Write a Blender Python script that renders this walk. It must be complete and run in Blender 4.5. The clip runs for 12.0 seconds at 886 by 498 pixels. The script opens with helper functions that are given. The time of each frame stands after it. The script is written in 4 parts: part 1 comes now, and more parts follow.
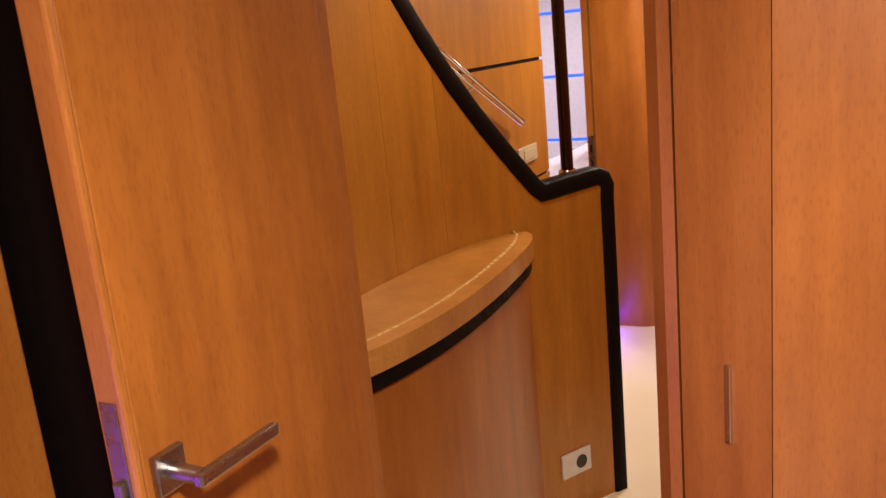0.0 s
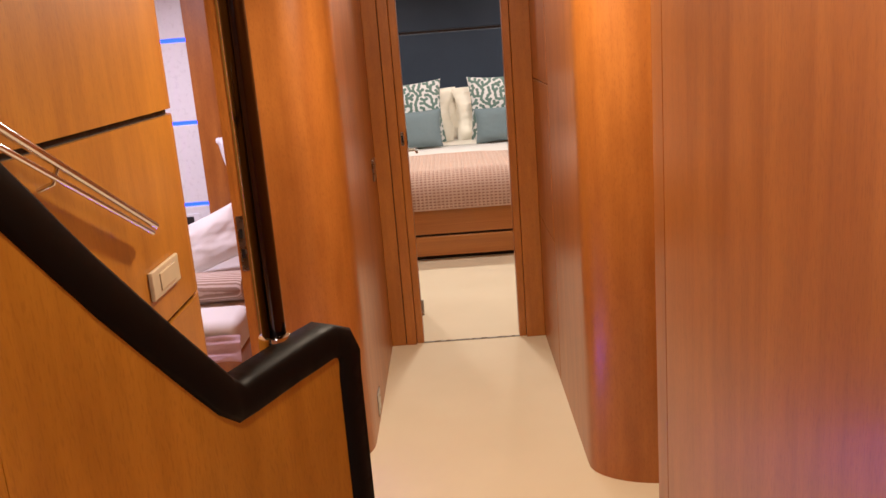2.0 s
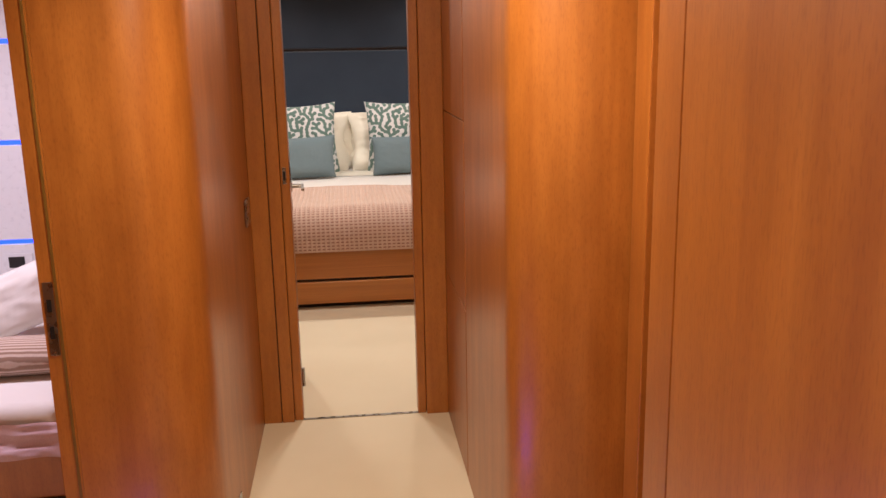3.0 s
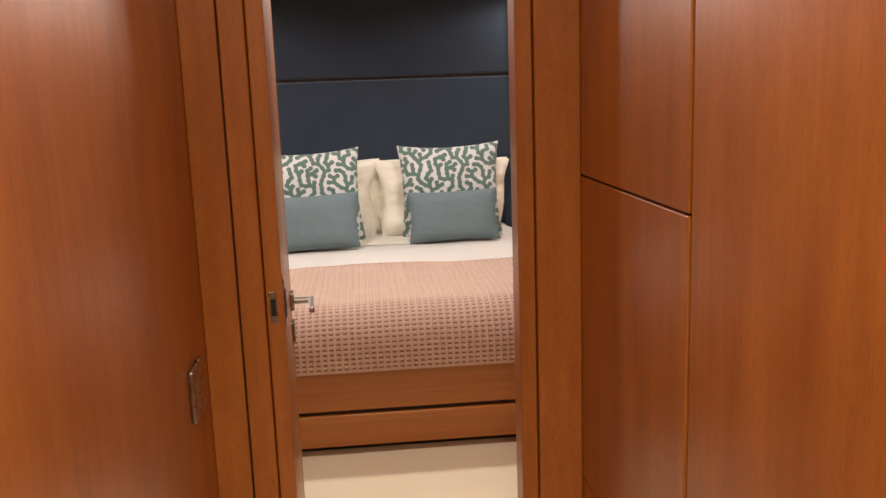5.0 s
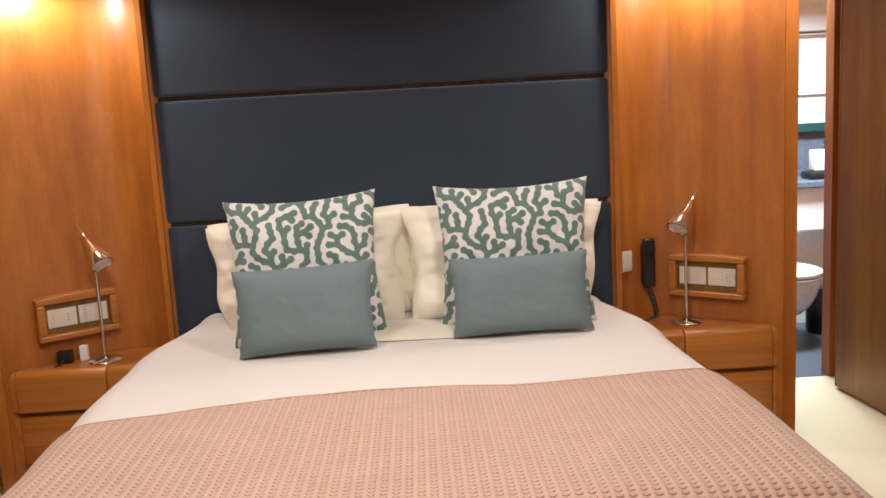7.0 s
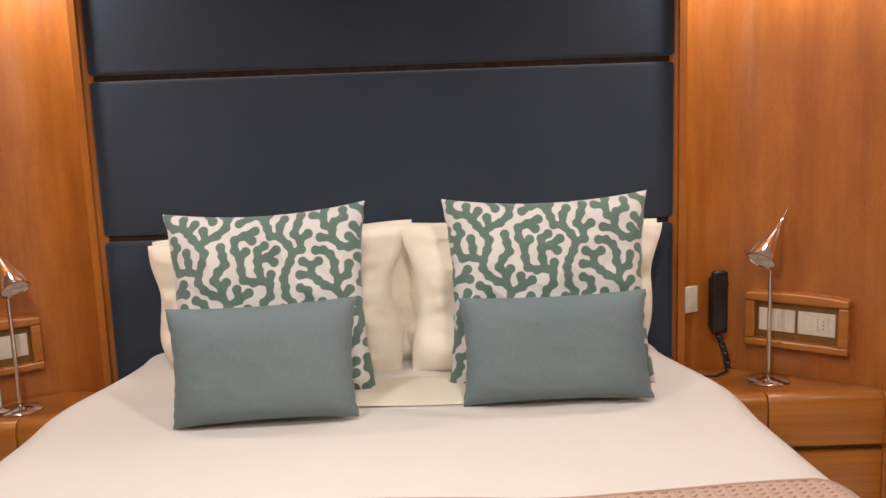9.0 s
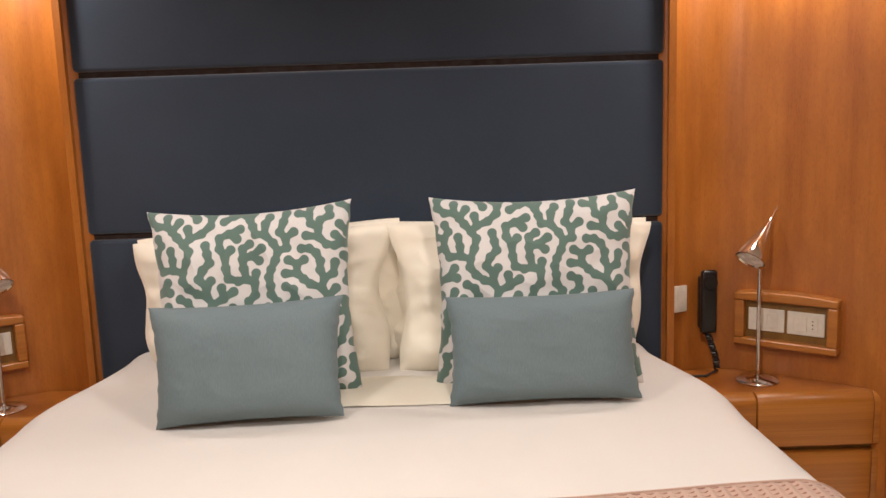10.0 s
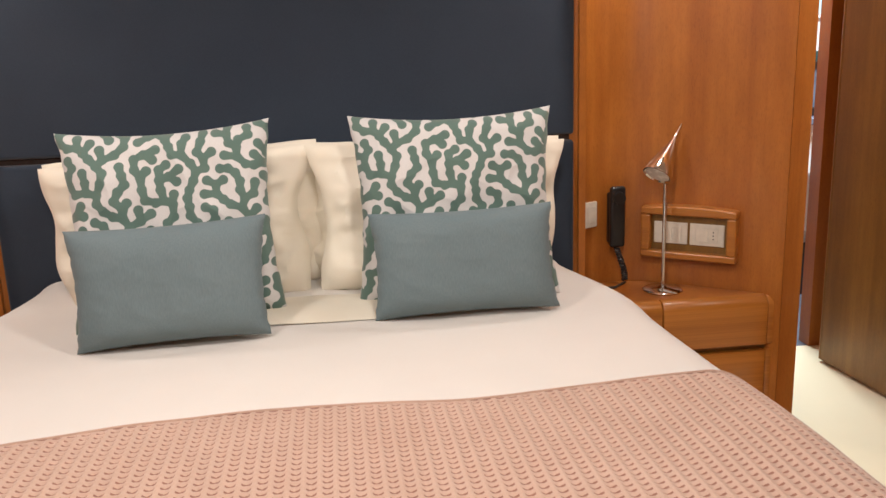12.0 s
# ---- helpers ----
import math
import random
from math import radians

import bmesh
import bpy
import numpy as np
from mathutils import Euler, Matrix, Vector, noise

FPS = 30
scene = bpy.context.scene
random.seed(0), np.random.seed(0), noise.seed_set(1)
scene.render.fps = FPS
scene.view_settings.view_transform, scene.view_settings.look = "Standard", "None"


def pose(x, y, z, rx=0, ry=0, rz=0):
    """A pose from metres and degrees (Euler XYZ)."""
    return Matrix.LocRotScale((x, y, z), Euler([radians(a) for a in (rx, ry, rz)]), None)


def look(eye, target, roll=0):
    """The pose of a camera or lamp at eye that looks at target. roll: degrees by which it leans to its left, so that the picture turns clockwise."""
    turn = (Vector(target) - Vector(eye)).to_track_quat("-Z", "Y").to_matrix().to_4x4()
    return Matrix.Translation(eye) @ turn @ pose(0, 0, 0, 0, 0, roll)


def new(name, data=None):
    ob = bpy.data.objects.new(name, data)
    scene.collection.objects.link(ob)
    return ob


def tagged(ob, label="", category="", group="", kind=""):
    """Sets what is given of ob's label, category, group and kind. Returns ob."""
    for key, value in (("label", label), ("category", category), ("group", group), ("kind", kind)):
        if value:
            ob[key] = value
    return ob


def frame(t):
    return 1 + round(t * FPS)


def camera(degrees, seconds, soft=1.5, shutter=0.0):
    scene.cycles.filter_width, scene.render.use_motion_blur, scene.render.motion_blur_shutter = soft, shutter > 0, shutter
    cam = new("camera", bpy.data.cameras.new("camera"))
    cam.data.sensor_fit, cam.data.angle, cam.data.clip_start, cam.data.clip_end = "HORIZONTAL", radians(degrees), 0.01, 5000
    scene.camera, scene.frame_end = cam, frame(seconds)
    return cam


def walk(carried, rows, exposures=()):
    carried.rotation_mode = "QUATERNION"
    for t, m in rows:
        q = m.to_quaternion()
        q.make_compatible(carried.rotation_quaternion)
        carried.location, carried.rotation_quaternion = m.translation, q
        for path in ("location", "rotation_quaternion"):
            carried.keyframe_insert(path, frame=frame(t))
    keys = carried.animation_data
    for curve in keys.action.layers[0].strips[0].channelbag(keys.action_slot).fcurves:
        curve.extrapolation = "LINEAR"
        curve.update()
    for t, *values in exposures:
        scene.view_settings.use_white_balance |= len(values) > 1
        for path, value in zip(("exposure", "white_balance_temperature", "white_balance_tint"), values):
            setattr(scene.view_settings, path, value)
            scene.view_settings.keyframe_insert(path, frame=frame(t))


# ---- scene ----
cam = camera(54.5, 12.0)
PATH = [
    (0, (0.564, 0.733, 1.486), (-0.364, 2.439, 1.01), -5.5),
    (0.3, (0.454, 0.828, 1.479), (-0.203, 2.645, 0.964), -5.7),
    (0.6, (0.341, 0.991, 1.468), (-0.134, 2.866, 0.961), -5.5),
    (0.9, (0.246, 1.166, 1.477), (-0.088, 3.072, 0.971), -5.4),
    (1.2, (0.141, 1.337, 1.474), (-0.042, 3.257, 0.947), -4.6),
    (1.5, (0.056, 1.542, 1.49), (0.011, 3.47, 0.962), -5.1),
    (2, (-0.012, 1.903, 1.496), (-0.051, 3.844, 1.015), -4.5),
    (2.5, (-0.014, 2.216, 1.486), (0.048, 4.161, 1.024), -2.6),
    (3, (0.003, 2.592, 1.491), (0.215, 4.531, 1.047), -1.1),
    (3.5, (0.063, 3.0, 1.444), (0.138, 4.963, 1.070), -1.0),
    (3.7, (0.055, 3.121, 1.47), (0.17, 5.084, 1.102), -0.3),
    (5.3, (-0.06, 4.577, 1.439), (0.122, 6.536, 1.078), -2.2),
    (5.5, (-0.045, 4.761, 1.43), (0.14, 6.721, 1.078), -2.2),
    (6, (-0.017, 5.217, 1.439), (0.068, 7.185, 1.094), -1.9),
    (6.2, (0.01, 5.385, 1.425), (0.144, 7.356, 1.092), -1.9),
    (6.5, (-0.003, 5.64, 1.437), (0.178, 7.591, 1.035), -2.7),
    (7, (0.094, 6.01, 1.421), (0.143, 7.985, 1.106), -3.2),
    (7.5, (0.073, 6.335, 1.412), (0.155, 8.305, 1.077), -2.1),
    (7.7, (0.067, 6.465, 1.411), (0.156, 8.443, 1.125), -1.5),
    (9.3, (0.179, 6.834, 1.389), (0.166, 8.808, 1.067), -2.2),
    (9.5, (0.186, 6.838, 1.389), (0.175, 8.811, 1.065), -2.2),
    (10, (0.178, 6.841, 1.385), (0.185, 8.816, 1.068), -1.9),
    (10.5, (0.173, 6.846, 1.385), (0.195, 8.824, 1.086), -1.7),
    (11, (0.155, 6.841, 1.377), (0.185, 8.821, 1.091), -1.1),
    (11.5, (0.135, 6.809, 1.348), (0.162, 8.77, 0.957), -1.0),
    (12, (0.11, 6.803, 1.337), (0.344, 8.733, 0.87), -1.9),
]
walk(cam, [(t, look(eye, target, roll)) for t, eye, target, roll in PATH], [(0, 0.14), (0.5, 0.12), (1.5, 0.24), (2.0, 0.20), (2.5, 0.10), (3.0, 0.05), (3.5, -0.10), (5.5, 0.0), (12, 0.0)])

# ---- light and exposure ----
world = bpy.data.worlds.new("world")
scene.world = world
world.use_nodes = True
world.node_tree.nodes["Background"].inputs[0].default_value = (0.02, 0.02, 0.025, 1)
world.node_tree.nodes["Background"].inputs[1].default_value = 0.2


def area_lamp(name, at, size, power, colour=(1.0, 0.86, 0.68), aim=(0, 0, -1), spread=168):
    data = bpy.data.lights.new(name, "AREA")
    data.shape, data.size, data.energy, data.color = "DISK", size, power, colour
    data.spread = radians(spread)
    ob = new(name, data)
    ob.matrix_world = look(at, Vector(at) + Vector(aim))
    return ob


def globe_lamp(at, power, colour, blend=0.75):
    """A small ceiling lamp that shines down and to all sides, softly cut off towards the ceiling."""
    data = bpy.data.lights.new("ceiling_lamp", "SPOT")
    data.spot_size, data.spot_blend = radians(178), blend
    data.shadow_soft_size, data.energy, data.color = 0.06, power, colour
    ob = new("ceiling_lamp", data)
    ob.location = at
    return ob


WARM = (1.0, 0.84, 0.64)
for at, power in (((-0.02, 2.7, 1.99), 21), ((0.0, 4.15, 1.99), 66), ((-0.58, 3.0, 1.99), 1.8)):
    globe_lamp(at, power, WARM)
globe_lamp((-0.04, 5.15, 1.99), 8.5, WARM, 0.3)
globe_lamp((0.66, 0.72, 1.97), 106, (1.0, 0.90, 0.86))
NEUTRAL = (1.0, 0.935, 0.895)
for at, power in (((0.5, 8.1, 1.99), 37), ((-0.7, 8.1, 1.99), 43), ((0.0, 7.1, 1.99), 44), ((1.95, 8.6, 1.99), 15)):
    globe_lamp(at, power, NEUTRAL, 0.55)
for at, power in (((1.22, 9.45, 2.0), 22), ((-1.30, 9.40, 2.0), 23)):
    globe_lamp(at, power, NEUTRAL, 0.3)
area_lamp("guest_cabin_lamp", (-1.5, 5.5, 2.0), 0.3, 27, (0.90, 0.80, 1.0))
area_lamp("bathroom_lamp", (2.15, 10.5, 2.0), 0.4, 70, (0.80, 0.93, 1.0))


# ---- materials ----
def material(name):
    m = bpy.data.materials.new(name)
    m.use_nodes = True
    nt = m.node_tree
    return m, nt, nt.nodes["Principled BSDF"]


def node(nt, kind, **values):
    n = nt.nodes.new(kind)
    for key, value in values.items():
        if key in n.inputs:
            n.inputs[key].default_value = value
        else:
            n.inputs[key.replace("_", " ")].default_value = value
    return n


def ramp(nt, fac, stops):
    r = nt.nodes.new("ShaderNodeValToRGB")
    while len(r.color_ramp.elements) < len(stops):
        r.color_ramp.elements.new(0.5)
    for e, (p, c) in zip(r.color_ramp.elements, stops):
        e.position, e.color = p, (*c, 1)
    nt.links.new(fac, r.inputs[0])
    return r.outputs[0]


def coords(nt, scale, jitter=True):
    tc = nt.nodes.new("ShaderNodeTexCoord")
    m = nt.nodes.new("ShaderNodeMapping")
    m.inputs["Scale"].default_value = scale
    nt.links.new(tc.outputs["Object"], m.inputs[0])
    if jitter:
        info = nt.nodes.new("ShaderNodeObjectInfo")
        mul = nt.nodes.new("ShaderNodeMath")
        mul.operation = "MULTIPLY"
        mul.inputs[1].default_value = 7.0
        nt.links.new(info.outputs["Random"], mul.inputs[0])
        nt.links.new(mul.outputs[0], m.inputs["Location"])
    return m.outputs[0]


def mix(nt, a, b, fac, mode="MIX"):
    n = nt.nodes.new("ShaderNodeMix")
    n.data_type, n.blend_type = "RGBA", mode
    for value, slot in ((fac, 0), (a, 6), (b, 7)):
        if isinstance(value, (int, float, tuple)):
            n.inputs[slot].default_value = value
        else:
            nt.links.new(value, n.inputs[slot])
    return n.outputs[2]


def bump(nt, bsdf, height, strength, distance):
    b = nt.nodes.new("ShaderNodeBump")
    b.inputs["Strength"].default_value, b.inputs["Distance"].default_value = strength, distance
    nt.links.new(height, b.inputs["Height"])
    nt.links.new(b.outputs[0], bsdf.inputs["Normal"])


def wood(name, dark, mid, light, rough=0.38, coat=0.25, grain=(70, 70, 1.6)):
    m, nt, p = material(name)
    fine = node(nt, "ShaderNodeTexNoise", Scale=1.0, Detail=6.0, Roughness=0.65)
    nt.links.new(coords(nt, grain), fine.inputs["Vector"])
    flame = node(nt, "ShaderNodeTexNoise", Scale=1.0, Detail=3.0, Distortion=0.6)
    nt.links.new(coords(nt, tuple(g * 0.13 if i < 2 else g * 0.35 for i, g in enumerate(grain))), flame.inputs["Vector"])
    pore = node(nt, "ShaderNodeTexNoise", Scale=1.0, Detail=2.0)
    nt.links.new(coords(nt, tuple(g * 4.5 if i < 2 else g * 40 for i, g in enumerate(grain))), pore.inputs["Vector"])
    c1 = ramp(nt, fine.outputs["Fac"], ((0.3, dark), (0.52, mid), (0.75, light)))
    c2 = ramp(nt, flame.outputs["Fac"], ((0.3, dark), (0.55, mid), (0.8, light)))
    c = mix(nt, c1, c2, 0.68)
    speck = ramp(nt, pore.outputs["Fac"], ((0.32, (0.58, 0.48, 0.40)), (0.48, (1, 1, 1))))
    c = mix(nt, c, speck, 0.32, "MULTIPLY")
    cloud = node(nt, "ShaderNodeTexNoise", Scale=1.0, Detail=4.0, Roughness=0.6)
    nt.links.new(coords(nt, tuple(g * 0.26 if i < 2 else g * 3.0 for i, g in enumerate(grain))), cloud.inputs["Vector"])
    c = mix(nt, c, ramp(nt, cloud.outputs["Fac"], ((0.3, (0.82, 0.74, 0.62)), (0.7, (1.12, 1.10, 1.05)))), 0.75, "MULTIPLY")
    nt.links.new(c, p.inputs["Base Color"])
    p.inputs["Roughness"].default_value = rough
    p.inputs["Coat Weight"].default_value = coat
    p.inputs["Coat Roughness"].default_value = 0.22
    bump(nt, p, fine.outputs["Fac"], 0.12, 0.002)
    return m


def cloth(name, colour, second, scale=600.0, rough=0.9, strength=0.25, mottle=6.0, sheen=0.2, stretch=(1, 1, 1)):
    m, nt, p = material(name)
    weave = node(nt, "ShaderNodeTexNoise", Scale=scale, Detail=2.0)
    tc = nt.nodes.new("ShaderNodeTexCoord")
    m_ = nt.nodes.new("ShaderNodeMapping")
    m_.inputs["Scale"].default_value = stretch
    nt.links.new(tc.outputs["Object"], m_.inputs[0])
    nt.links.new(m_.outputs[0], weave.inputs["Vector"])
    big = node(nt, "ShaderNodeTexNoise", Scale=mottle, Detail=4.0)
    nt.links.new(tc.outputs["Object"], big.inputs["Vector"])
    c = mix(nt, ramp(nt, weave.outputs["Fac"], ((0.35, second), (0.65, colour))), ramp(nt, big.outputs["Fac"], ((0.3, second), (0.7, colour))), 0.5)
    nt.links.new(c, p.inputs["Base Color"])
    p.inputs["Roughness"].default_value = rough
    p.inputs["Sheen Weight"].default_value = sheen
    p.inputs["Specular IOR Level"].default_value = 0.2
    bump(nt, p, weave.outputs["Fac"], strength, 0.001)
    return m


def smooth_mat(name, colour, rough=0.4, metal=0.0, wear=0.06):
    m, nt, p = material(name)
    tc = nt.nodes.new("ShaderNodeTexCoord")
    n = node(nt, "ShaderNodeTexNoise", Scale=40.0, Detail=5.0)
    nt.links.new(tc.outputs["Object"], n.inputs["Vector"])
    low = tuple(max(0, c * (1 - 2 * wear)) for c in colour)
    nt.links.new(ramp(nt, n.outputs["Fac"], ((0.3, low), (0.7, colour))), p.inputs["Base Color"])
    r = node(nt, "ShaderNodeMapRange", From_Min=0.3, From_Max=0.7, To_Min=rough * 0.8, To_Max=min(1, rough * 1.25))
    nt.links.new(n.outputs["Fac"], r.inputs["Value"])
    nt.links.new(r.outputs[0], p.inputs["Roughness"])
    p.inputs["Metallic"].default_value = metal
    return m


def glow(name, colour, strength):
    m, nt, p = material(name)
    p.inputs["Base Color"].default_value = (0.02, 0.02, 0.02, 1)
    p.inputs["Emission Color"].default_value = (*colour, 1)
    p.inputs["Emission Strength"].default_value = strength
    return m


PEAR = wood("pear_wood", (0.31, 0.095, 0.013), (0.39, 0.132, 0.02), (0.46, 0.17, 0.03))
STRAW = wood("straw_wood", (0.345, 0.130, 0.012), (0.43, 0.175, 0.018), (0.50, 0.215, 0.028))
CHERRY = wood("cherry_wood", (0.315, 0.099, 0.016), (0.41, 0.143, 0.026), (0.48, 0.186, 0.037))
HONEY = wood("honey_wood", (0.40, 0.17, 0.035), (0.50, 0.225, 0.05), (0.58, 0.28, 0.07), rough=0.28, coat=0.5, grain=(55, 55, 3))
DRAWER_WOOD = wood("drawer_wood", (0.33, 0.115, 0.016), (0.44, 0.165, 0.026), (0.52, 0.21, 0.04), grain=(2, 60, 60))
BROWN = wood("brown_wood", (0.145, 0.070, 0.011), (0.21, 0.105, 0.018), (0.27, 0.142, 0.027), rough=0.45, coat=0.1)
WENGE = smooth_mat("wenge_lacquer", (0.008, 0.005, 0.004), 0.5)
WENGE.node_tree.nodes["Principled BSDF"].inputs["Specular IOR Level"].default_value = 0.07
GAP = smooth_mat("shadow_gap", (0.02, 0.008, 0.004), 0.8)
RUBBER = smooth_mat("door_seal", (0.01, 0.008, 0.008), 0.6)
CARPET = cloth("cream_carpet", (0.84, 0.73, 0.53), (0.77, 0.65, 0.45), scale=420, mottle=3.0, strength=0.5)
CEILING = cloth("ceiling_vinyl", (0.75, 0.71, 0.64), (0.7, 0.66, 0.58), scale=200)
HEAD_BLUE = cloth("blue_upholstery", (0.032, 0.045, 0.067), (0.022, 0.032, 0.050), scale=330, mottle=4.0, sheen=0.4)
LINEN = cloth("white_linen", (0.735, 0.695, 0.645), (0.69, 0.65, 0.60), scale=700, mottle=5.0, strength=0.15)
PILLOW_WHITE = cloth("cream_pillowcase", (0.85, 0.79, 0.67), (0.80, 0.73, 0.59), scale=700, mottle=7.0, strength=0.15)
CUSHION = cloth("blue_satin", (0.165, 0.215, 0.228), (0.128, 0.172, 0.184), scale=500, rough=0.68, mottle=3.0, sheen=0.06, stretch=(1, 1, 0.15), strength=0.12)
BLANKET = cloth("pink_beige_wool", (0.55, 0.385, 0.305), (0.48, 0.325, 0.25), scale=350, mottle=8.0)
CHROME = smooth_mat("chrome", (0.75, 0.74, 0.73), 0.08, 1.0, 0.02)
DARK_METAL = smooth_mat("dark_polished_metal", (0.075, 0.065, 0.068), 0.10, 1.0, 0.05)
NICKEL = smooth_mat("satin_nickel", (0.40, 0.375, 0.35), 0.28, 1.0, 0.05)
BLACK = smooth_mat("black_plastic", (0.012, 0.012, 0.013), 0.35)
PLATE = smooth_mat("ivory_plastic", (0.72, 0.66, 0.56), 0.35)
SWITCH_BEIGE = smooth_mat("beige_plastic", (0.56, 0.45, 0.31), 0.4)
WHITE = smooth_mat("white_gelcoat", (0.80, 0.81, 0.82), 0.3, wear=0.02)
CERAMIC = smooth_mat("white_ceramic", (0.85, 0.85, 0.84), 0.1)
STONE = smooth_mat("blue_grey_stone", (0.16, 0.19, 0.25), 0.35, wear=0.2)
TEAL = smooth_mat("teal_glass_edge", (0.02, 0.07, 0.07), 0.15)
BATH_FLOOR = smooth_mat("slate_tile", (0.13, 0.15, 0.19), 0.4, wear=0.25)
LED = glow("blue_led", (0.01, 0.06, 1.0), 3.2)
LED_PANEL = glow("violet_led_panel", (0.20, 0.045, 1.0), 24.0)
LED_STRIP = glow("blue_courtesy_led", (0.16, 0.03, 1.0), 19.0)
DAY = glow("frosted_daylight", (0.62, 0.90, 1.0), 1.5)


def coral_field(n=260, size=0.6, seed=3, width=0.0106, gap=0.0312):
    """A printed coral: branches that grow upwards and fork until the cloth is full, with rounded tips."""
    rng = random.Random(seed)
    knots, links = [], []
    for x in (0.02, 0.12, 0.22, 0.33, 0.44, 0.55):
        knots.append((x + rng.uniform(-0.02, 0.02), -0.02, 90.0, -1))
    for attempt in range(14000):
        k = rng.randrange(len(knots)) if rng.random() < 0.6 else max(0, len(knots) - 1 - rng.randrange(4))
        x, y, a, up = knots[k]
        turn = rng.choice((-1, 1)) * rng.uniform(28, 85) if rng.random() < 0.75 else rng.uniform(-18, 18)
        b = a + turn
        b += 0.52 * (90 - b) * rng.random()
        step = rng.uniform(0.021, 0.034)
        px, py = x + step * math.cos(radians(b)), y + step * math.sin(radians(b))
        if not (-0.03 < px < size + 0.03 and -0.04 < py < size + 0.03):
            continue
        near_kin = [(q[0], q[1]) for j, q in enumerate(knots) if j != k and j != up and q[3] != k]
        kin = [(q[0], q[1]) for j, q in enumerate(knots) if j == up or (q[3] == k and j != k)]
        if any((px - qx) ** 2 + (py - qy) ** 2 < gap ** 2 for qx, qy in near_kin) or any((px - qx) ** 2 + (py - qy) ** 2 < 0.0275 ** 2 for qx, qy in kin):
            continue
        knots.append((px, py, b, k))
        links.append((x, y, px, py))
    g = (np.arange(n) + 0.5) / n * size
    X, Y = np.meshgrid(g, g)
    d = np.full((n, n), 1.0)
    for x0, y0, x1, y1 in links:
        ex, ey = x1 - x0, y1 - y0
        t = np.clip(((X - x0) * ex + (Y - y0) * ey) / (ex * ex + ey * ey), 0, 1)
        swell = width * (0.86 + 0.44 * t ** 2)
        d = np.minimum(d, np.hypot(X - x0 - t * ex, Y - y0 - t * ey) - swell)
    return np.clip(-d / 0.008, -1, 1)


CORAL = coral_field()


def print_on(ob, w, h, name):
    """Stores a printed pattern on a cloth mesh as one value a point, over w by h metres."""
    n = CORAL.shape[0]
    att = ob.data.attributes.new(name, "FLOAT", "POINT")
    for v in ob.data.vertices:
        i, j = (v.co.z / h) % 1.0 * n, (v.co.x / w + 0.5) % 1.0 * n
        i0, j0 = int(i) % n, int(j) % n
        i1, j1, a, b = (i0 + 1) % n, (j0 + 1) % n, i - int(i), j - int(j)
        att.data[v.index].value = (CORAL[i0, j0] * (1 - a) + CORAL[i1, j0] * a) * (1 - b) + (CORAL[i0, j1] * (1 - a) + CORAL[i1, j1] * a) * b


def print_fabric():
    m, nt, p = material("coral_print")
    tc = nt.nodes.new("ShaderNodeTexCoord")
    att = nt.nodes.new("ShaderNodeAttribute")
    att.attribute_name = "print"
    half = nt.nodes.new("ShaderNodeMath")
    half.operation = "MULTIPLY_ADD"
    half.inputs[1].default_value, half.inputs[2].default_value = 0.5, 0.5
    nt.links.new(att.outputs["Fac"], half.inputs[0])
    c = ramp(nt, half.outputs[0], ((0.46, (0.66, 0.64, 0.62)), (0.54, (0.105, 0.175, 0.145))))
    w = node(nt, "ShaderNodeTexNoise", Scale=600.0, Detail=2.0)
    nt.links.new(tc.outputs["Object"], w.inputs["Vector"])
    c = mix(nt, c, ramp(nt, w.outputs["Fac"], ((0.3, (0.8, 0.8, 0.8)), (0.7, (1, 1, 1)))), 0.5, "MULTIPLY")
    nt.links.new(c, p.inputs["Base Color"])
    p.inputs["Roughness"].default_value = 0.85
    p.inputs["Sheen Weight"].default_value = 0.2
    bump(nt, p, w.outputs["Fac"], 0.2, 0.001)
    return m


PRINT = print_fabric()


def slot_shade(mat, colour):
    """Paints the weave slots' shade as dark dashes, from the cloth's own thread count."""
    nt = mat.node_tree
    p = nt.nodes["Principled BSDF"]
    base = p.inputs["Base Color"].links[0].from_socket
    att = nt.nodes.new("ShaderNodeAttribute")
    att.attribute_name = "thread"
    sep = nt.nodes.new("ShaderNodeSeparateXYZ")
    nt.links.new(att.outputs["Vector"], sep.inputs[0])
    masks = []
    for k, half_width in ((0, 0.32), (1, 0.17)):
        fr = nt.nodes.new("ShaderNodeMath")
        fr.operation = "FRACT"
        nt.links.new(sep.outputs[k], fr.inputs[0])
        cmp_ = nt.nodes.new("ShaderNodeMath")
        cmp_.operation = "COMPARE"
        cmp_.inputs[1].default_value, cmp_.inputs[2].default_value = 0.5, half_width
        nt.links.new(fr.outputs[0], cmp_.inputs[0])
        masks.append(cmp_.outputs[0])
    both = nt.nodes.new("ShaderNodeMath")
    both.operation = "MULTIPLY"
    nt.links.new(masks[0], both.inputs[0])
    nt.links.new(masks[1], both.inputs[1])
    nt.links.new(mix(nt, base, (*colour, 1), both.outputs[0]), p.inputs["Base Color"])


slot_shade(BLANKET, (0.27, 0.13, 0.095))


# ---- mesh helpers ----
def thing(name, label="", category="", group="", kind="", at=(0, 0, 0)):
    ob = new(name)
    ob.location = at
    ob.empty_display_size = 0.05
    return tagged(ob, label, category, group, kind)


